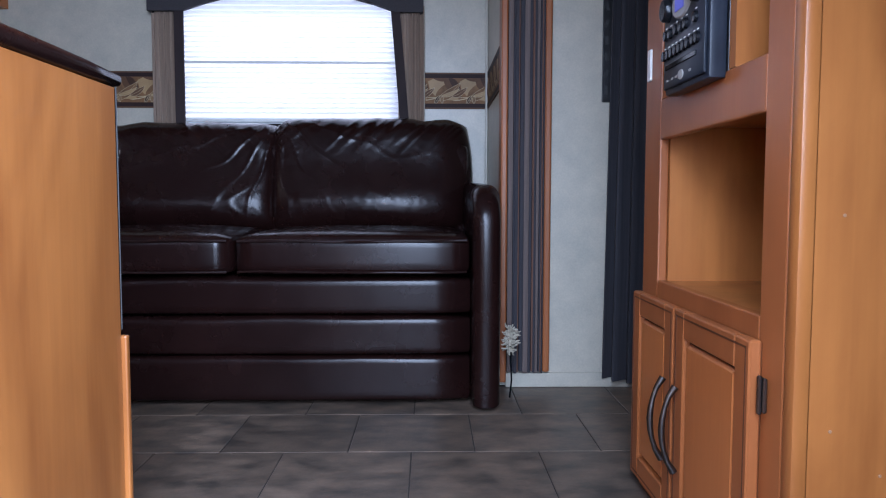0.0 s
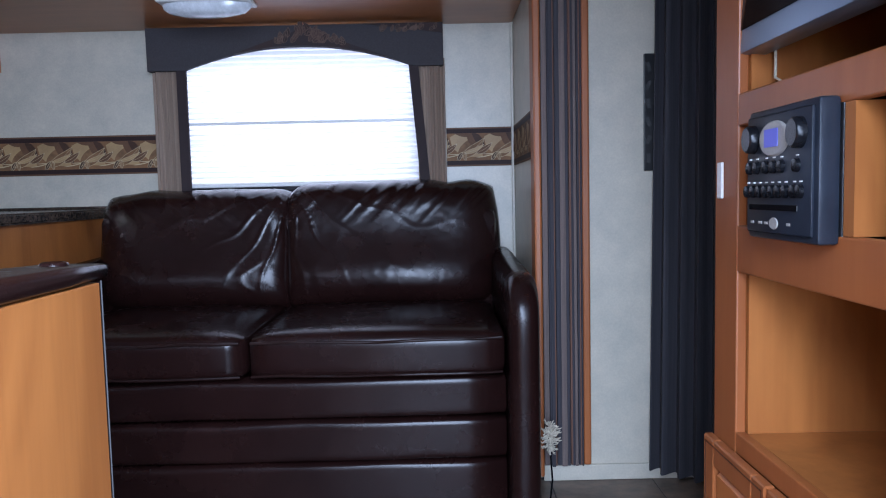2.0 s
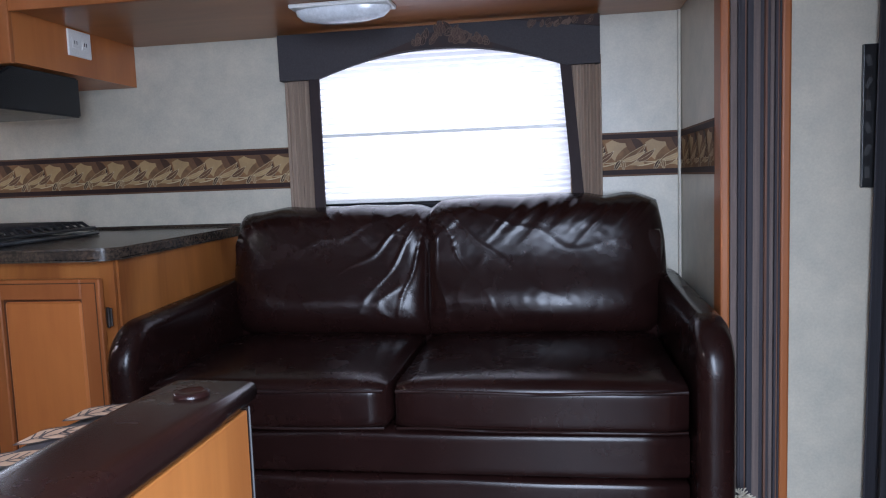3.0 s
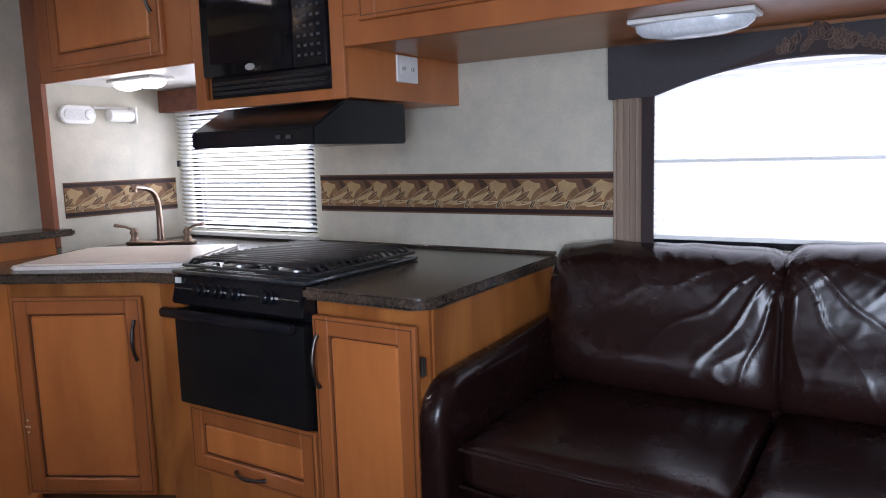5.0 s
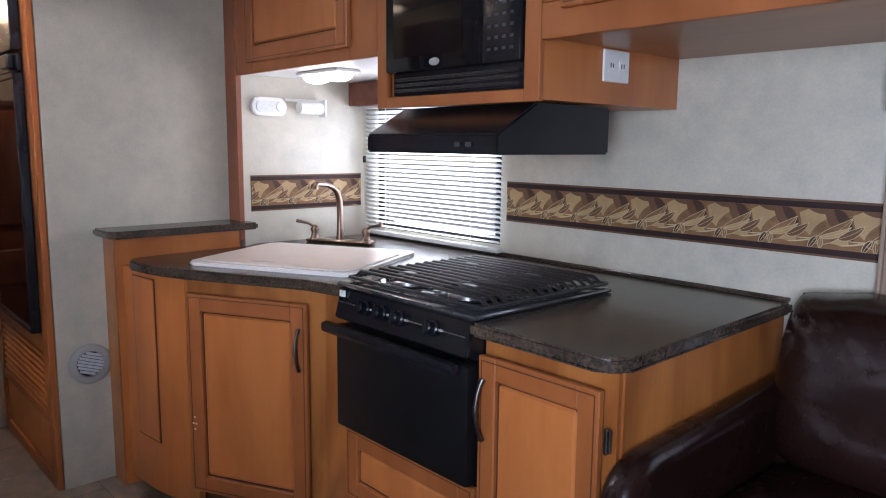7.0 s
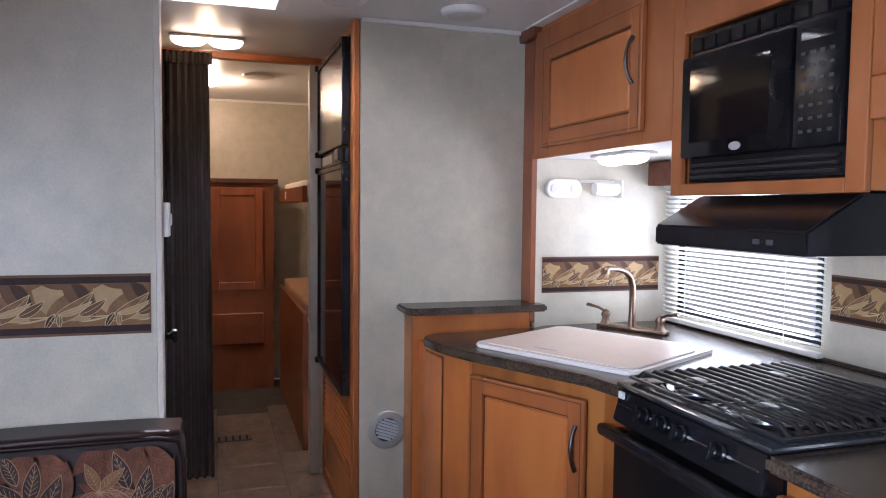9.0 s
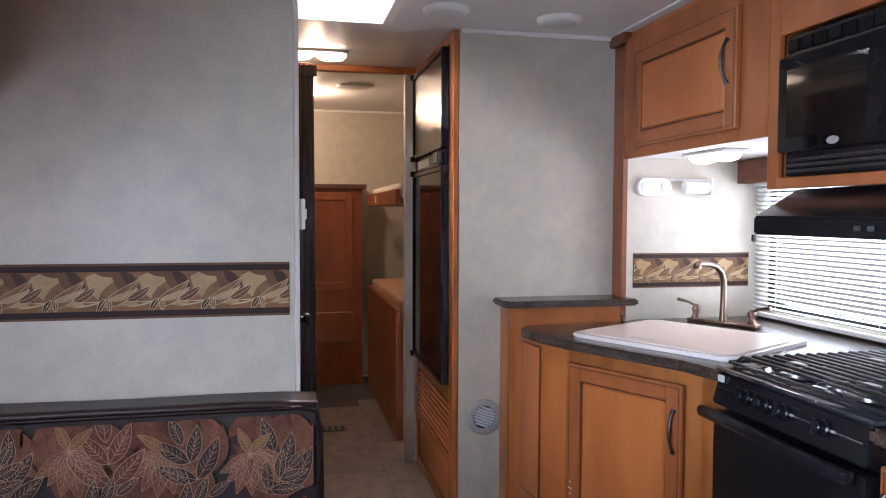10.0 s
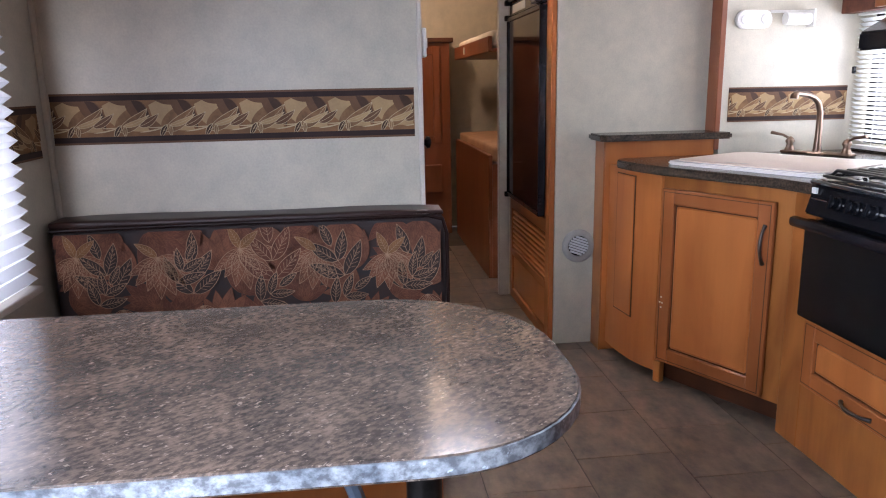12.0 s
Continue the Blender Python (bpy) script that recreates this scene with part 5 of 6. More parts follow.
# ---- entertainment cabinet ----
EX, EY0, EY1 = 0.815, 1.158, 1.825
ent = thing("media_cabinet", (1.05, 1.48, 0.0), "tall orange-brown wooden media cabinet with open niches", "cabinet")
for nm, b in (("side", (EX + 0.02, 1.42, EY0 + 0.004, EY0 + 0.03, 0.0, ZC - 0.004)), ("side", (EX + 0.02, 1.42, EY1 - 0.025, EY1, 0.0, ZC - 0.004)), ("back", (1.39, 1.42, EY0 + 0.03, EY1 - 0.025, 0.0, ZC - 0.004))):
    part(nm, box(*b), PLY, ent)
for z0, z1 in ((0.44, 0.472), (0.79, 0.82), (1.03, 1.06), (1.98, 2.0)):
    part("shelf", box(EX + 0.02, 1.39, EY0 + 0.03, EY1 - 0.025, z0, z1), PLY, ent)
for y0, y1_ in ((EY0 + 0.03, 1.255), (1.715, EY1 - 0.025)):
    for z0, z1 in ((0.472, 0.79), (0.82, 1.03), (1.06, 1.98)):
        part("niche_side", box(EX + 0.02, 1.389, y0, y1_, z0, z1), PLY, ent)
for y0, y1_, z0, z1 in ((EY0 + 0.02, 1.252, 0.0, ZC - 0.004), (1.722, EY1, 0.0, ZC - 0.004), (1.252, 1.722, 0.765, 0.848), (1.252, 1.722, 1.022, 1.078), (1.252, 1.722, 0.0, 0.04), (1.252, 1.722, 1.95, ZC - 0.004), (1.252, 1.722, 0.436, 0.474)):
    part("stile" if z1 - z0 > 1 else "rail", box(EX, EX + 0.019, y0, y1_, z0, z1, 0.003), WOOD_FRAME, ent)
part("near_panel", box(EX + 0.022, 1.72, EY0 - 0.008, EY0 + 0.003, 0.0, ZC - 0.004), PLY, ent, "golden plywood end panel")
for x, z in ((0.866, 0.335), (0.935, 0.275), (0.875, 0.62), (0.96, 0.72)):
    part("nail_plug", lathe([(0.0025, 0.0), (0.002, 0.001)], Matrix.Translation((x, EY0 - 0.0082, z)) @ Matrix.Rotation(radians(90), 4, "X"), sides=8), BEDDING, ent, "pale filled nail hole")
bm = box(EX - 0.002, EX + 0.021, EY0 - 0.012, EY0 + 0.018, 0.0, ZC - 0.004, 0.006)
part("corner_strip", bm, PLY, ent, "pale rounded corner strip", 40)
FM = Front(EX, EY1, 0.0, -1.0)
d1 = panel_door(FM, ent, 0.003, 0.268, 0.03, 0.44, 0.001, 0.05, pull=(0.235, 0.14, 0.30))
d2 = panel_door(FM, ent, 0.274, 0.59, 0.03, 0.44, 0.001, 0.05, pull=(0.305, 0.14, 0.30), hinges=[(0.603, 0.365), (0.603, 0.09)])
part("switch", box(EX - 0.006, EX - 0.0005, 1.780, 1.802, 0.895, 0.962, 0.002), WHITE, ent, "white wall switch")
part("divider", box(EX + 0.001, 0.95, 1.362, 1.386, 0.8485, 1.0215), PLY, ent)

radio = thing("car_stereo", (EX - 0.01, 1.525, 0.84), "black wall-mounted stereo unit with a blue display", "stereo")
RX = EX - 0.029
part("mount", box(EX + 0.001, EX + 0.06, 1.3978, 1.6514, 0.832, 1.036, 0.003), BLACKIRON, radio)
part("body", box(RX, EX + 0.0005, 1.4010, 1.6490, 0.836, 1.032, 0.005), STEREOBLACK, radio, smooth=40)
fp = part("fascia", box(RX - 0.006, RX - 0.0005, 1.4090, 1.6410, 0.846, 1.022, 0.004), STEREOBLACK, radio, smooth=40)
R90 = Matrix.Rotation(radians(-90), 4, "Y")
ell = lathe([(1.0, 0), (0.98, 0.5), (0.9, 0.8), (0.86, 0.8)], Matrix.Translation((RX - 0.006, 1.5314, 0.985)) @ R90 @ Matrix.Diagonal((0.026, 0.052, 0.006, 1)), sides=32)
part("bezel", ell, GREY, fp, smooth=40)
part("display", box(RX - 0.0125, RX - 0.0112, 1.5074, 1.5554, 0.973, 0.999), SCREENBLUE, fp, "lit blue display")
for y in (1.6114, 1.4434):
    part("dial", lathe([(0.022, 0), (0.021, 0.011), (0.018, 0.014), (0.004, 0.014)], Matrix.Translation((RX - 0.006, y, 0.988)) @ R90), BLACK, fp, smooth=40)
for r, (z, ys) in enumerate(((0.944, (1.6234, 1.5954, 1.5594, 1.5314, 1.5034, 1.4514)), (0.908, (1.6314, 1.6074, 1.5834, 1.5594, 1.5354, 1.5114, 1.4874, 1.4594, 1.4394)))):
    for y in ys:
        part("button", lathe([(0.010, 0), (0.009, 0.006), (0.002, 0.007)], Matrix.Translation((RX - 0.006, y, z)) @ R90, sides=12), BLACK, fp, smooth=40)
        part("button_mark", box(RX - 0.0072, RX - 0.006, y - 0.004, y + 0.004, z + 0.0125, z + 0.0145), WHITE, fp)
part("disc_slot", box(RX - 0.0085, RX - 0.006, 1.4474, 1.6234, 0.880, 0.889, 0.001), BLACKGLASS, fp)
part("badge", lathe([(1.0, 0), (0.9, 1.0)], Matrix.Translation((RX - 0.006, 1.5314, 0.861)) @ R90 @ Matrix.Diagonal((0.009, 0.016, 0.0015, 1))), GREY, fp)
for y in (1.5594, 1.5834, 1.4794, 1.6154):
    part("label_bar", box(RX - 0.0068, RX - 0.006, y - 0.006, y + 0.006, 0.859, 0.863), GREY, fp)

tv = thing("television", (EX + 0.03, 1.53, 1.17), "flat black television in the media niche", "television")
TVM = Matrix.Translation((EX + 0.015, 1.52, 1.175)) @ Matrix.Rotation(radians(4), 4, "Y")
part("bezel", posed(box(-0.012, 0.035, -0.27, 0.27, 0.0, 0.36, 0.006), TVM), BLUEMETAL, tv, "grey-blue plastic bezel", 40)
part("screen", posed(box(-0.0145, -0.0125, -0.25, 0.25, 0.04, 0.34), TVM), BLACKGLASS, tv, "dark glossy screen")
part("bracket", box(EX + 0.055, 1.39, 1.48, 1.56, 1.25, 1.45, 0.004), BLACK, tv)
cab = thing("cable", (0.9, 1.40, 1.06), "white and black cables hanging below the television", "cable")
part("white_lead", tube([(EX + 0.06, 1.36, 1.2), (EX + 0.03, 1.34, 1.14), (EX + 0.03, 1.325, 1.082)], 0.006), WHITE, cab)
part("black_lead", tube([(EX + 0.09, 1.30, 1.25), (EX + 0.08, 1.36, 1.15), (EX + 0.1, 1.42, 1.065), (EX + 0.12, 1.5, 1.062), (EX + 0.2, 1.55, 1.066)], 0.004), BLACK, cab)
part("beaded_chain", tube([(EX + 0.05, 1.69, 1.2), (EX + 0.05, 1.69, 1.1), (EX + 0.055, 1.66, 1.085), (EX + 0.05, 1.62, 1.082)], 0.0025), RAFFIA, cab)


for item in (ent, tv, cab):
    item.location.y -= 0.022
tv.location.z -= 0.03
radio.location.y -= 0.047
radio.scale.y = 0.865

# ---- dinette ----
def floral(bm, at, w, h, seed):
    """Large tropical leaves woven over dark cloth: broad fronds, dotted sprigs, a few golden leaves."""
    rnd = random.Random(seed)
    raw = at
    at = lambda u_, w_, d_: raw(min(max(u_, 0.0), w), min(max(w_, 0.0), h), d_)

    def frond(u, v, stem, L, fill, line, lift, lobes=7):
        """A broad lobed leaf with many ribs."""
        for k in range(lobes):
            c = k - (lobes - 1) / 2
            l = L * (1 - 0.07 * abs(c)) * rnd.uniform(0.92, 1.06)
            leaf(bm, at, u, v, stem + c * 0.30, l, l * 0.36, fill, line, c * 0.09, lift + 0.0002 * (k % 3), 9, 0.0010)

    def sprig(u, v, stem, L, fill, lift):
        """A stem with pairs of long outlined leaves."""
        for k in range(3):
            bu, bv = u + math.cos(stem) * L * 0.42 * k, v + math.sin(stem) * L * 0.42 * k
            for sd in (-1, 1) if k < 2 else (0,):
                a, l = stem + sd * (0.95 - 0.25 * k), L * (1.0 - 0.12 * k) * rnd.uniform(0.9, 1.05)
                leaf(bm, at, bu, bv, a, l, l * 0.36, fill, 4, -sd * 0.22, lift + 0.0003 * k, 6, 0.0013)

    n = max(2, round(w / 0.115))
    # broad rust and rose leaves lying behind, with the dark cloth between them
    for k in range(n + 1):
        for row, v in enumerate((0.03, 0.13, 0.23, 0.36)):
            u = (k + 0.5 * (row % 2) + rnd.uniform(-0.25, 0.25)) * w / n
            fill = (k + row) % 2
            frond(u, v + rnd.uniform(-0.02, 0.02), rnd.uniform(0.3, 2.8) if row < 3 else rnd.uniform(3.6, 5.8), rnd.uniform(0.10, 0.135), fill, (1, 0)[fill], 0.0007 + 0.0002 * ((3 * k + row) % 5), 6)
    # sprigs and pale-ribbed round leaves in turn before them
    for k in range(n):
        u = (k + 0.5 + rnd.uniform(-0.15, 0.15)) * w / n
        if k % 2:
            sprig(u, h * rnd.uniform(0.40, 0.55), rnd.uniform(1.1, 2.0), rnd.uniform(0.115, 0.135), (3, 3, 1)[k % 3], 0.0026 + 0.0003 * (k % 3))
            frond(u + 0.02, h * 0.34, rnd.uniform(4.0, 5.4), 0.09, 1, 4, 0.0022, 5)
        else:
            frond(u, h * (high := rnd.uniform(0.70, 0.90)), rnd.uniform(3.8, 5.6), rnd.uniform(0.115, 0.135), 0, 4, 0.0024 + 0.0003 * (k % 3), 8)
            for d in (-0.5, 0.6) if k % 4 == 0 else (1.1,):
                leaf(bm, at, u, h * high, 1.3 + d, 0.075, 0.026, 2, 4, 0.2 * d, 0.0042 + 0.0002 * d, 5, 0.0010)
            sprig(u + 0.05, h * rnd.uniform(0.2, 0.6), rnd.uniform(0.6, 1.2), 0.085, 3, 0.0034)


CLOTHS = [CLOTHTAN, CLOTHROSE, CLOTHGOLD, CLOTHDARK, CLOTHLINE]
bench = thing("dinette_bench", (-1.9, 0.68, 0.0), "wooden dinette bench with floral-print cushions by the partition", "bench", "dinette benches")
part("base", box(XP + 0.003, -1.56, YD + 0.005, 1.20, 0.0, 0.40, 0.004), WOOD, bench)
part("seat_cushion", soft_block(-2.03, -1.55, YD + 0.01, 1.23, 0.402, 0.51, 0.03, 0.01, 3), FABRIC, bench, smooth=80)
backc = part("back_cushion", soft_block(XP + 0.002, -2.03, YD + 0.012, 1.278, 0.42, 0.820, 0.03, 0.0, 7), FABRIC, bench, "floral tapestry back cushion with leaf print", 80)
bm = bmesh.new()
floral(bm, at_x(-2.0225, YD + 0.030, 0.46, 1, 1), 1.108, 0.345, 11)
part("leaf_print", bm, CLOTHS, backc)
pts = [(-2.033, YD + 0.02, 0.815), (-2.03, 0.5, 0.819), (-2.03, 0.95, 0.820), (-2.03, 1.222, 0.819), (-2.03, 1.266, 0.808), (-2.03, 1.278, 0.763), (-2.03, 1.280, 0.6), (-2.03, 1.278, 0.43)]
part("piping", tube(pts, 0.006), PIPING, backc, "dark brown vinyl piping", 60)
part("cap", soft_block(XP + 0.002, -2.035, YD + 0.012, 1.274, 0.816, 0.838, 0.010, 0.0, 4), VINYLCAP, bench, "brown vinyl cap along the top edge", 80)

nb = thing("dinette_bench", (-0.4, 0.75, 0.0), "dinette bench with plywood back and vinyl cap by the door", "bench", "dinette benches")
part("back_panel", box(-0.178, -0.158, YD + 0.005, 1.345, 0.0, 0.824, 0.002), PLY, nb, "golden plywood back panel")
part("lower_edge", box(-0.180, -0.150, 1.3455, 1.358, 0.0, 0.43, 0.003), PLY, nb, "pale worn edge strip")
part("edge_strip", box(-0.180, -0.159, 1.3455, 1.353, 0.44, 0.824, 0.001), PIPING, nb, "dark vinyl edge strip")
# thin paler bar paints the highlight along the worn vinyl edge
part("edge_highlight", tube([(-0.1585, 1.349, 0.44), (-0.1585, 1.3495, 0.6), (-0.158, 1.349, 0.826)], 0.0010, sides=6), KEYGREY, nb, "thin pale highlight line along the worn edge")
part("base", box(-0.74, -0.18, YD + 0.005, 1.33, 0.0, 0.40, 0.004), WOOD, nb)
bk = part("back_cushion", soft_block(-0.320, -0.182, YD + 0.01, 1.345, 0.42, 0.830, 0.02, 0.0, 9), FABRIC, nb, "floral tapestry back cushion", 80)
bm = bmesh.new()
floral(bm, at_x(-0.327, 1.32, 0.44, -1, -1), 1.19, 0.36, 5)
# leaves on the cushion top filled pale to paint the light falling on it
for k in range(40):
    leaf(bm, lambda u, w, d: Vector((-0.311 + min(max(w, 0.0), 0.06), min(u, 1.33), 0.8312 + d)), 0.72 + 0.0155 * k, 0.002 + 0.012 * (k % 4), 0.3 + 0.4 * (k % 4), 0.058, 0.032, 4, 3, 0.3, 0.001 + 0.0006 * (k % 5), 4, 0.002)
floral(bm, lambda u, w, d: Vector((-0.305 + w, 1.347 + d, 0.46 + u)), 0.33, 0.10, 6)
part("leaf_print", bm, CLOTHS, bk)
part("seat_cushion", soft_block(-0.76, -0.30, YD + 0.01, 1.34, 0.402, 0.50, 0.03, 0.01, 2), FABRIC, nb, smooth=80)
cap = part("cap", soft_block(-0.252, -0.152, YD + 0.01, 1.372, 0.824, 0.852, 0.014, 0.003, 12), VINYL, nb, "dark brown vinyl cap", 80)
part("button", lathe([(0.017, 0), (0.0165, 0.005), (0.013, 0.007), (0.010, 0.0055), (0.002, 0.005)], Matrix.Translation((-0.195, 1.307, 0.848))), VINYL, cap, "dark covered button", 60)
nb.location.x += 0.009
nb.scale.z = 0.986

table = thing("dinette_table", (-0.9, 0.7, 0.0), "grey stone-pattern laminate dinette table with rounded end", "table")
TZ = 0.782
x0, x1, ye = -1.305, -0.66, 1.328
outline = [(x1, YD + 0.006), (x1, ye - 0.26)] + arc(x1 - 0.24, ye - 0.24, 0.24, 0, 90, 11) + arc(x0 + 0.30, ye - 0.30, 0.30, 90, 180, 12) + [(x0, YD + 0.006)]
part("tabletop", prism(outline, TZ - 0.030, TZ, bevel=0.004), TABLETOP, table, smooth=40)
grow = [(x + (0.0025 if x > -0.97 else -0.0025), y + (0.0025 if y > 0.9 else 0)) for x, y in outline]
part("edge_band", prism(grow, TZ - 0.026, TZ - 0.003), EDGEBAND, table, "pale blue-grey speckled edge band", 40)
part("leg", tube([(-0.80, 1.09, 0.0), (-0.80, 1.09, TZ - 0.03)], 0.025, sides=16), PEWTER, table, smooth=60)
part("foot", lathe([(0.07, 0.0), (0.07, 0.008), (0.03, 0.015)], Matrix.Translation((-0.80, 1.09, 0))), GREY, table)
part("brace", tube([(-0.80, 1.07, 0.40), (-0.80, 1.03, 0.55), (-0.80, 0.965, TZ - 0.032)], 0.011, sides=8), BLUEMETAL, table, "blue-grey folding brace")

win = thing("window_3", (-1.2, YD, 0.7), "bright dinette window behind a pleated shade", "window", kind="structure")
bm = bmesh.new()
for b in ((-1.88, -1.84, 0.70, 1.5), (-0.59, -0.55, 0.70, 1.5), (-1.84, -0.59, 0.70, 0.735), (-1.84, -0.59, 1.465, 1.5)):
    box(b[0], b[1], YD - 0.045, YD - 0.008, b[2], b[3], 0.003, bm=bm)
part("window_frame", bm, BLACK, win)
bm = bmesh.new()
n, prev = 22, None
for k in range(n * 2 + 1):
    z = 0.705 + (1.5 - 0.705) * k / (n * 2)
    y = YD + 0.035 + (0.013 if k % 2 else -0.013)
    cur = [bm.verts.new((-1.86, y, z)), bm.verts.new((-0.57, y, z))]
    if prev:
        bm.faces.new((prev[0], prev[1], cur[1], cur[0]))
    prev = cur
sh = thing("pleated_shade", (-1.2, YD + 0.035, 0.70), "white pleated shade drawn over the dinette window", "shade")
part("cloth", bm, SHADE, sh)
part("bottom_bar", box(-1.865, -0.565, YD + 0.015, YD + 0.055, 0.685, 0.704, 0.004), BLIND, sh)
part("wall_bracket", box(-1.80, -1.785, YD + 0.0005, YD + 0.012, 0.605, 0.625, 0.002), BLACK, sh)

oc = thing("dinette_cabinet", (-1.5, 0.28, 1.62), "wooden overhead cabinet above the dinette window", "cabinet")
part("case", box(XP + 0.002, -0.7, YD + 0.002, 0.455, 1.65, ZC - 0.004), WOOD_Y, oc)
FD = Front(-0.7, 0.4555, -1.0, 0.0)
part("lower_rail", FD.box(0.0, 1.418, 0.0, 0.02, 1.61, 1.68, 0.004), WOOD_FRAME, oc)
for u in (0.03, 0.49, 0.95):
    panel_door(FD, oc, u, u + 0.44, 1.685, 2.08, 0.001, 0.055)


# ---- fridge and hallway ----
fc = thing("fridge_cabinet", (-3.45, 2.2, 0.0), "wooden surround of the built-in fridge with louvred base", "cabinet")
FF = Front(XW - 0.002, 1.895, -1.0, 0.0)
FF.m = Matrix(((-1, 0, 0, XW - 0.002), (0, -1, 0, 1.895), (0, 0, 1, 0), (0, 0, 0, 1)))
part("case", box(XB + 0.008, XW - 0.045, 1.90, 2.62, 0.0, ZC - 0.004), WOOD, fc)
bm = bmesh.new()
for u0, u1, z0, z1 in ((0.0, 0.07, 0.0, ZC - 0.004), (0.79, 0.835, 0.0, ZC - 0.004), (0.07, 0.79, 2.045, ZC - 0.004), (0.07, 0.79, 0.52, 0.585), (0.07, 0.79, 0.0, 0.05), (0.07, 0.79, 0.25, 0.29)):
    FF.box(u0, u1, 0.0, 0.024, z0, z1, 0.003, bm)
part("face_frame", bm, WOOD_FRAME, fc)
part("lower_panel", FF.box(0.08, 0.78, 0.0, 0.015, 0.055, 0.245, 0.004), WOOD, fc)
for k in range(8):
    bm = FF.box(0.075, 0.785, 0.002, 0.020, 0.298 + k * 0.027, 0.315 + k * 0.027, 0.004)
    part("louvre", bm, WOOD, fc)
# near-black backing paints the shade between the louvres
part("louvre_back", FF.box(0.07, 0.79, -0.003, 0.001, 0.29, 0.52), DARKWOOD, fc)
fr = thing("fridge", (-3.45, 2.0, 0.58), "glossy black two-door caravan fridge", "fridge")
lower = part("lower_door", FF.box(0.085, 0.775, 0.025, 0.050, 0.60, 1.53, 0.006), BLACKGLASS, fr, "glossy black lower door")
upper = part("freezer_door", FF.box(0.085, 0.775, 0.025, 0.050, 1.615, 2.03, 0.006), FRIDGETOP, fr, "rippled black freezer door")
for dr, z0, z1 in ((lower, 0.595, 1.535), (upper, 1.61, 2.035)):
    for a, b, c, d in ((0.078, 0.09, z0, z1), (0.77, 0.782, z0, z1), (0.09, 0.77, z0, z0 + 0.02), (0.09, 0.77, z1 - 0.02, z1)):
        part("door_trim", FF.box(a, b, 0.024, 0.058, c, d, 0.003), BLACK, dr)
ctl = part("control_strip", FF.box(0.082, 0.778, 0.024, 0.042, 1.54, 1.605, 0.004), BLACK, fr)
part("readout", FF.box(0.42, 0.70, 0.042, 0.044, 1.553, 1.592), GREY, ctl)
part("latch", FF.box(0.12, 0.22, 0.042, 0.066, 1.548, 1.60, 0.006), BLACKIRON, ctl)
for z in (0.60, 1.535, 1.612, 2.03):
    part("hinge_cap", FF.box(0.772, 0.80, 0.03, 0.068, z - 0.014, z + 0.014, 0.004), BLACK, fr)

vent = thing("air_vent", (XW, 2.0, 0.48), "round grey plastic air vent with slanted blades", "vent")
VM = Matrix.Translation((XW + 0.001, 2.008, 0.469)) @ Matrix.Rotation(radians(90), 4, "Y")
bm = bmesh.new()
prof = [(0.077, 0.0), (0.077, 0.006), (0.070, 0.012), (0.050, 0.012), (0.047, 0.004), (0.047, 0.001)]
rings = [[bm.verts.new(VM @ Vector((r * math.cos(2 * math.pi * k / 36), r * math.sin(2 * math.pi * k / 36), h))) for k in range(36)] for r, h in prof]
for r0, r1 in zip(rings, rings[1:]):
    for k in range(36):
        bm.faces.new((r0[k], r0[(k + 1) % 36], r1[(k + 1) % 36], r1[k]))
part("ring", bm, GREY, vent, smooth=50)
part("duct", lathe([(0.047, 0.0005), (0.047, 0.0015)], VM), BLACK, vent)
for k in range(7):
    h = -0.036 + 0.012 * k
    w = math.sqrt(0.046 ** 2 - h * h)
    part("blade", posed(box(-0.005, 0.005, -w, w, 0.003, 0.0045), VM @ Matrix.Rotation(radians(-20), 4, "Z") @ Matrix.Translation((h, 0, 0.003)) @ Matrix.Rotation(radians(-32), 4, "Y")), VENTBLADE, vent)

sw = thing("light_switch", (-2.205, 1.215, 1.29), "white light switch on the partition edge", "switch")
part("plate", box(-2.228, -2.172, 1.2285, 1.244, 1.285, 1.371, 0.003), WHITE, sw)
part("rocker", box(-2.21, -2.193, 1.244, 1.249, 1.313, 1.343, 0.002), WHITE, sw)
hd = thing("door_1", (-3.38, 1.17, 0.0), "dark wooden bathroom door in the hallway", "door", kind="structure")
leafd = part("door_leaf", box(-3.695, -3.055, 1.048, 1.076, 0.004, 1.996, 0.003), DARKWOOD, hd)
part("knob", lathe([(0.022, 0.0), (0.022, 0.004), (0.010, 0.010), (0.010, 0.022), (0.022, 0.030), (0.020, 0.042), (0.006, 0.046)], Matrix.Translation((-3.16, 1.076, 0.97)) @ Matrix.Rotation(radians(-90), 4, "X")), BLACK, hd, "black door knob", 50)
od = thing("door_2", (-2.262, 0.9, 0.0), "dark wooden door folded back behind the partition", "door", kind="structure")
part("door_leaf", box(-2.274, -2.242, 0.60, 1.22, 0.004, 1.996, 0.003), DARKWOOD, od)
part("latch_knob", lathe([(0.020, 0.0), (0.020, 0.004), (0.009, 0.010), (0.009, 0.018), (0.020, 0.026), (0.018, 0.036), (0.006, 0.040)], Matrix.Translation((-2.258, 1.22, 1.02)) @ Matrix.Rotation(radians(-90), 4, "X")), BLACK, od, "black latch knob", 50)

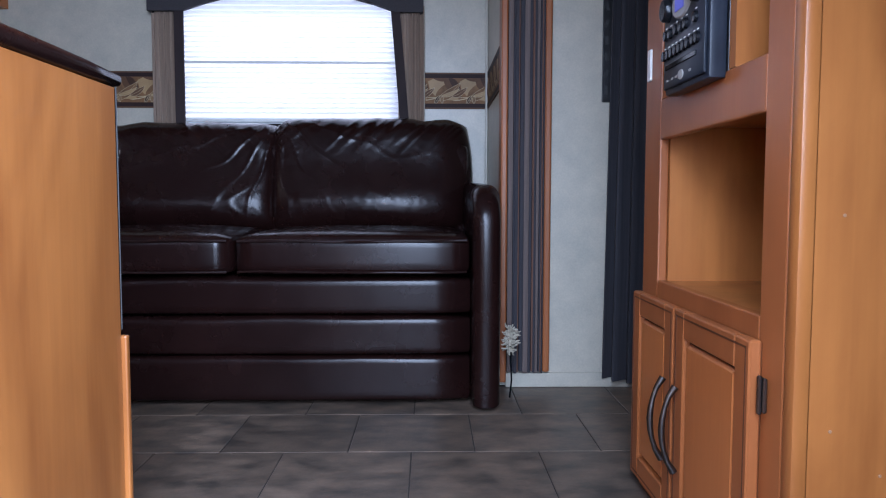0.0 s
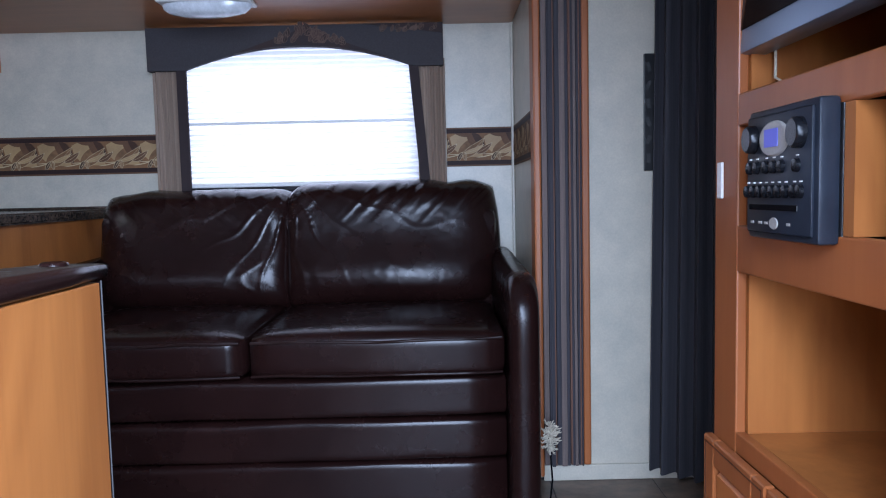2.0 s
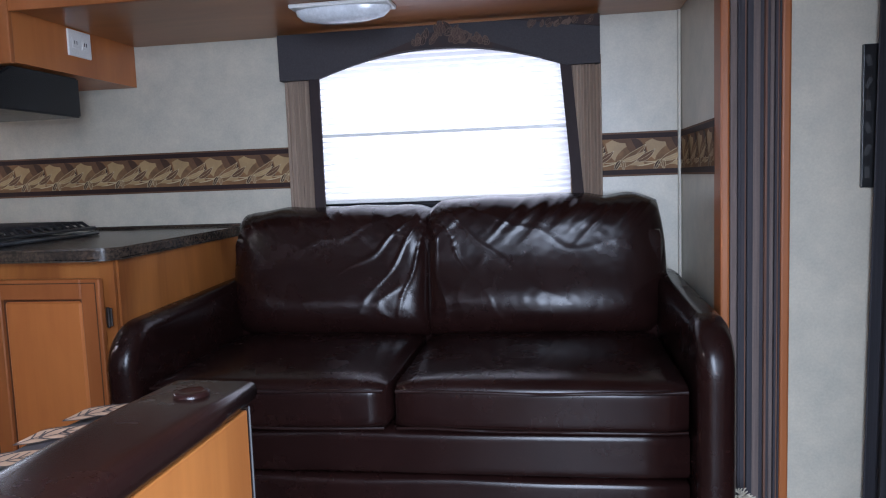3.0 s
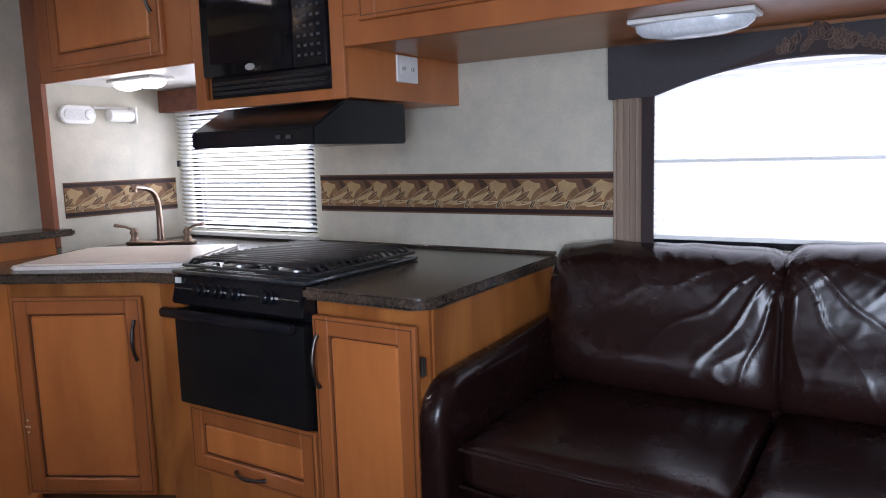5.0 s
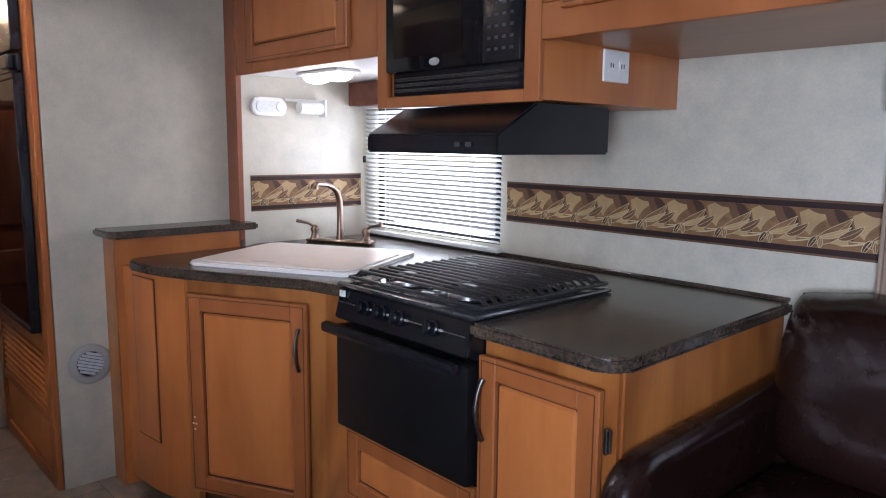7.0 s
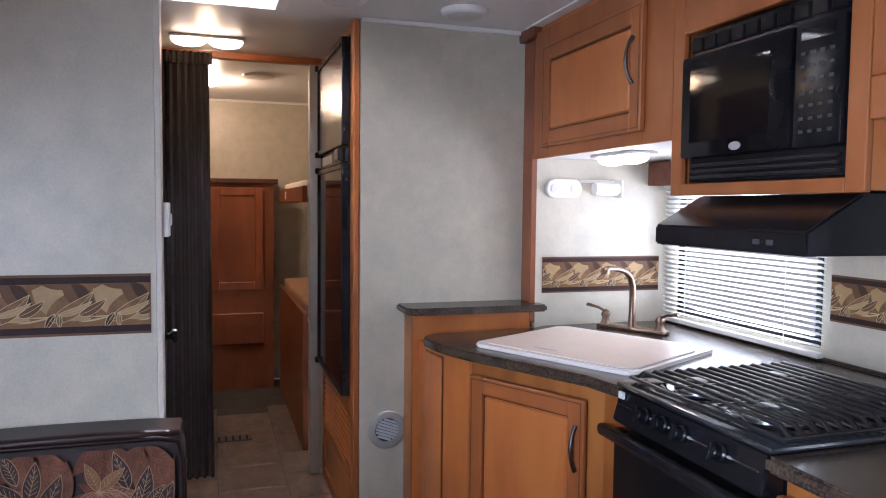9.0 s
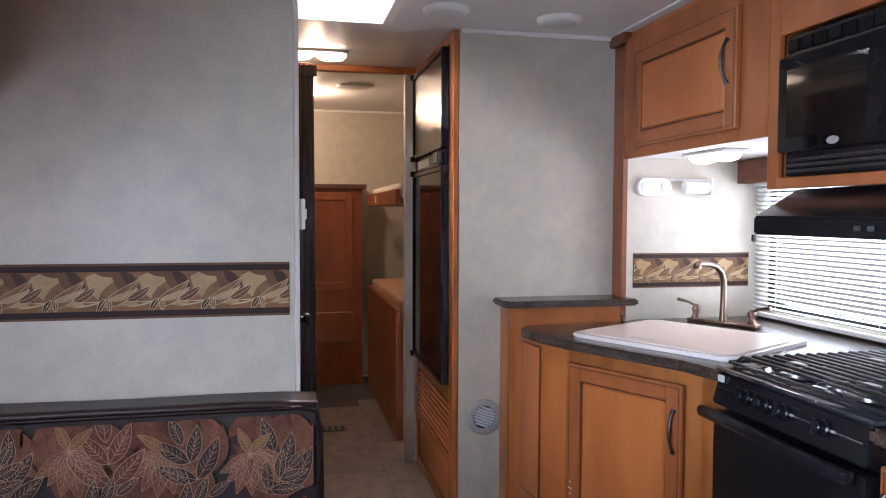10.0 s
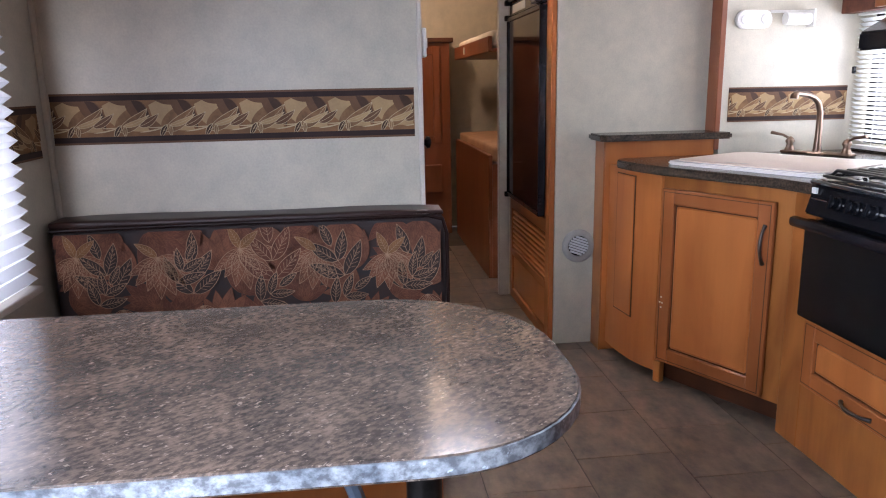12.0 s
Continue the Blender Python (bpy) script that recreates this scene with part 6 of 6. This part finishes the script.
hc = thing("curtain", (XB + 0.06, 1.27, 0.05), "dark brown gathered curtain at the bunk opening", "curtain")
part("cloth", cloth(folds((XB + 0.05, 1.105), (XB + 0.03, 1.335), 0.018, 7, seed=2), 0.05, ZC - 0.04, 0.004, 8, flare=0.10), BROWNCURTAIN, hc, smooth=70)
part("ruffle", cloth(folds((XB + 0.06, 1.10), (XB + 0.05, 1.35), 0.012, 9, seed=6), ZC - 0.075, ZC - 0.02, 0.003, 2), BROWNCURTAIN, hc, smooth=70)

# ---- ceiling fittings ----
twin_lamp("hall_lamp", -3.60, 1.33, ZC - 0.0005, LENS, "lit warm twin-dome ceiling lamp in the hallway", 90, 0.155)
for x, y in ((-2.775, 1.78), (-2.81, 2.24)):
    sp = thing("ceiling_speaker", (x, y, ZC), "round white ceiling speaker", "speaker", "ceiling speakers")
    part("rim", lathe([(0.088, -0.0005), (0.086, -0.012), (0.075, -0.020), (0.05, -0.022), (0.01, -0.022)], Matrix.Translation((x, y, ZC))), WHITE, sp, smooth=50)
    part("grille", lathe([(0.066, -0.0221), (0.06, -0.025), (0.01, -0.026)], Matrix.Translation((x, y, ZC))), GRILLE, sp, smooth=50)
rv = thing("roof_vent", (-2.81, 1.39, ZC), "square white roof vent glowing with daylight", "roof vent")
bm = bmesh.new()
for b in ((-3.03, -2.99, 1.17, 1.61), (-2.63, -2.59, 1.17, 1.61), (-2.99, -2.63, 1.17, 1.21), (-2.99, -2.63, 1.57, 1.61)):
    box(b[0], b[1], b[2], b[3], ZC - 0.014, ZC - 0.001, 0.003, bm=bm)
for b in ((-2.999, -2.992, 1.201, 1.579), (-2.628, -2.621, 1.201, 1.579), (-2.992, -2.628, 1.201, 1.208), (-2.992, -2.628, 1.572, 1.579)):
    box(b[0], b[1], b[2], b[3], ZC - 0.0005, ZC + 0.10, bm=bm)
part("garnish", bm, WHITE, rv)
bm = bmesh.new()
bm.faces.new([bm.verts.new(p) for p in ((-2.998, 1.202, ZC + 0.098), (-2.622, 1.202, ZC + 0.098), (-2.622, 1.578, ZC + 0.098), (-2.998, 1.578, ZC + 0.098))])
part("lid", bm, DOME, rv, "translucent white lid")

# ---- bunk room ----
ZK = 2.16
solid("ceiling_bunk", box(XE, XB - 0.04, YD, YM, ZK, ZK + 0.04), CEILING, "white ceiling of the bunk room", "ceiling", "structure")
wall("wall_bunk_upper", "papered upper walls of the bunk room", [(XE - 0.05, XE, YD, YM, ZC, ZK), (XE, XB, YM, YM + 0.05, ZC, ZK), (XE, XB, YD - 0.05, YD, ZC, ZK), (XB - 0.04, XB, YD, YM, ZC + 0.06, ZK)], WALLPAPER)
solid("trim_bunk", box(XE + 0.001, XE + 0.012, YD, YM, ZK - 0.018, ZK - 0.002), WHITE, "thin white strip at the bunk ceiling edge", "trim", "structure")
bl = thing("bunk_lamp", (-5.15, 1.33, ZK), "lit round ceiling lamp in the bunk room", "lamp")
part("lens", lathe([(0.075, -0.0005), (0.07, -0.02), (0.045, -0.035), (0.01, -0.04)], Matrix.Translation((-5.15, 1.33, ZK))), LENS, bl, smooth=50)
bf = thing("bunk_vent", (-4.87, 1.62, ZK), "round white ceiling vent in the bunk room", "vent")
part("rim", lathe([(0.10, -0.0005), (0.095, -0.015), (0.05, -0.022), (0.01, -0.022)], Matrix.Translation((-4.87, 1.62, ZK))), WHITE, bf, smooth=50)
wc = thing("wardrobe", (-5.85, 1.45, 0.0), "reddish-brown wooden wardrobe with drawer and dark top", "wardrobe")
part("body", box(XE + 0.002, -5.72, 1.0, 1.775, 0.0, 1.52), WOODRED, wc)
part("top", box(XE + 0.002, -5.69, 0.98, 1.805, 1.521, 1.555, 0.004), DARKWOOD, wc, "dark wooden top")
FW = Front(-5.719, 1.0, 0.0, 1.0)
bm = bmesh.new()
for u0, u1, z0, z1 in ((0.325, 0.39, 0.74, 1.49), (0.64, 0.70, 0.74, 1.49), (0.39, 0.64, 0.74, 0.80), (0.39, 0.64, 1.43, 1.49)):
    FW.box(u0, u1, 0.001, 0.02, z0, z1, 0.004, bm)
wd = part("door", bm, WOODRED, wc)
part("panel", FW.box(0.392, 0.638, 0.001, 0.010, 0.802, 1.428), WOODRED, wd)
part("drawer", FW.box(0.325, 0.70, 0.001, 0.02, 0.34, 0.57, 0.005), WOODRED, wc)
bunk = thing("bunk_bed", (-5.0, 2.2, 0.0), "wooden bunk bed with a tan lower mattress", "bunk bed")
part("side_board", box(-5.71, -4.25, 1.815, 1.84, 0.0, 0.775, 0.004), WOODRED, bunk)
part("base", box(-5.71, -4.25, 1.84, YM - 0.003, 0.0, 0.72), WOODRED, bunk)
part("mattress", soft_block(-5.70, -4.26, 1.842, YM - 0.006, 0.725, 0.835, 0.03, 0.01, 4), BEDDING, bunk, "tan mattress", 80)
part("upper_rail", box(-5.71, -4.25, 1.815, 1.84, 1.385, 1.475, 0.004), WOODRED, bunk)
part("upper_deck", box(-5.71, -4.25, 1.84, YM - 0.003, 1.385, 1.405), WOODRED, bunk)
part("upper_mattress", soft_block(-5.70, -4.26, 1.842, YM - 0.006, 1.41, 1.52, 0.03, 0.01, 6), SHEETS, bunk, "pale sheet on the upper mattress", 80)
part("latch", box(-5.2, -5.17, 1.808, 1.8145, 1.405, 1.455, 0.002), WHITE, bunk)

reg = thing("floor_register", (-4.56, 1.45, 0.0), "small dark slotted register in the bunk room floor", "register")
part("plate", box(-4.61, -4.51, 1.345, 1.555, 0.0, 0.006, 0.002), BLACKIRON, reg)
for k in range(5):
    part("slot", box(-4.603, -4.517, 1.365 + 0.039 * k, 1.378 + 0.039 * k, 0.0061, 0.0068), OVENBLACK, reg)

# ---- floor tiles ----
tw, tl, gap = 0.325, 0.325, 0.003
me = finish(box(-tw / 2 + gap / 2, tw / 2 - gap / 2, -tl / 2 + gap / 2, tl / 2 - gap / 2, -0.003, 0.0, 0.0012, seg=1), "tile", TILE, 0)
half = finish(box(-tw / 2 + gap / 2, -gap / 2, -tl / 2 + gap / 2, tl / 2 - gap / 2, -0.003, 0.0, 0.0012, seg=1), "tile", TILE, 0)
for i in range(-17, 6):
    for j in range(7):
        x, y = 0.293 + tw / 2 + i * tw, 2.662 - tl / 2 - j * tl
        if j % 2:
            x += tw / 2
        if x + tw / 2 > XN or x - tw / 2 < XE or (y - tl / 2 < 0.44 and -0.02 - tw / 2 < x < 0.68 + tw / 2):
            continue
        ob = new("tile", me)
        ob.location, ob.parent = (x, y, -0.0005), FLOOR
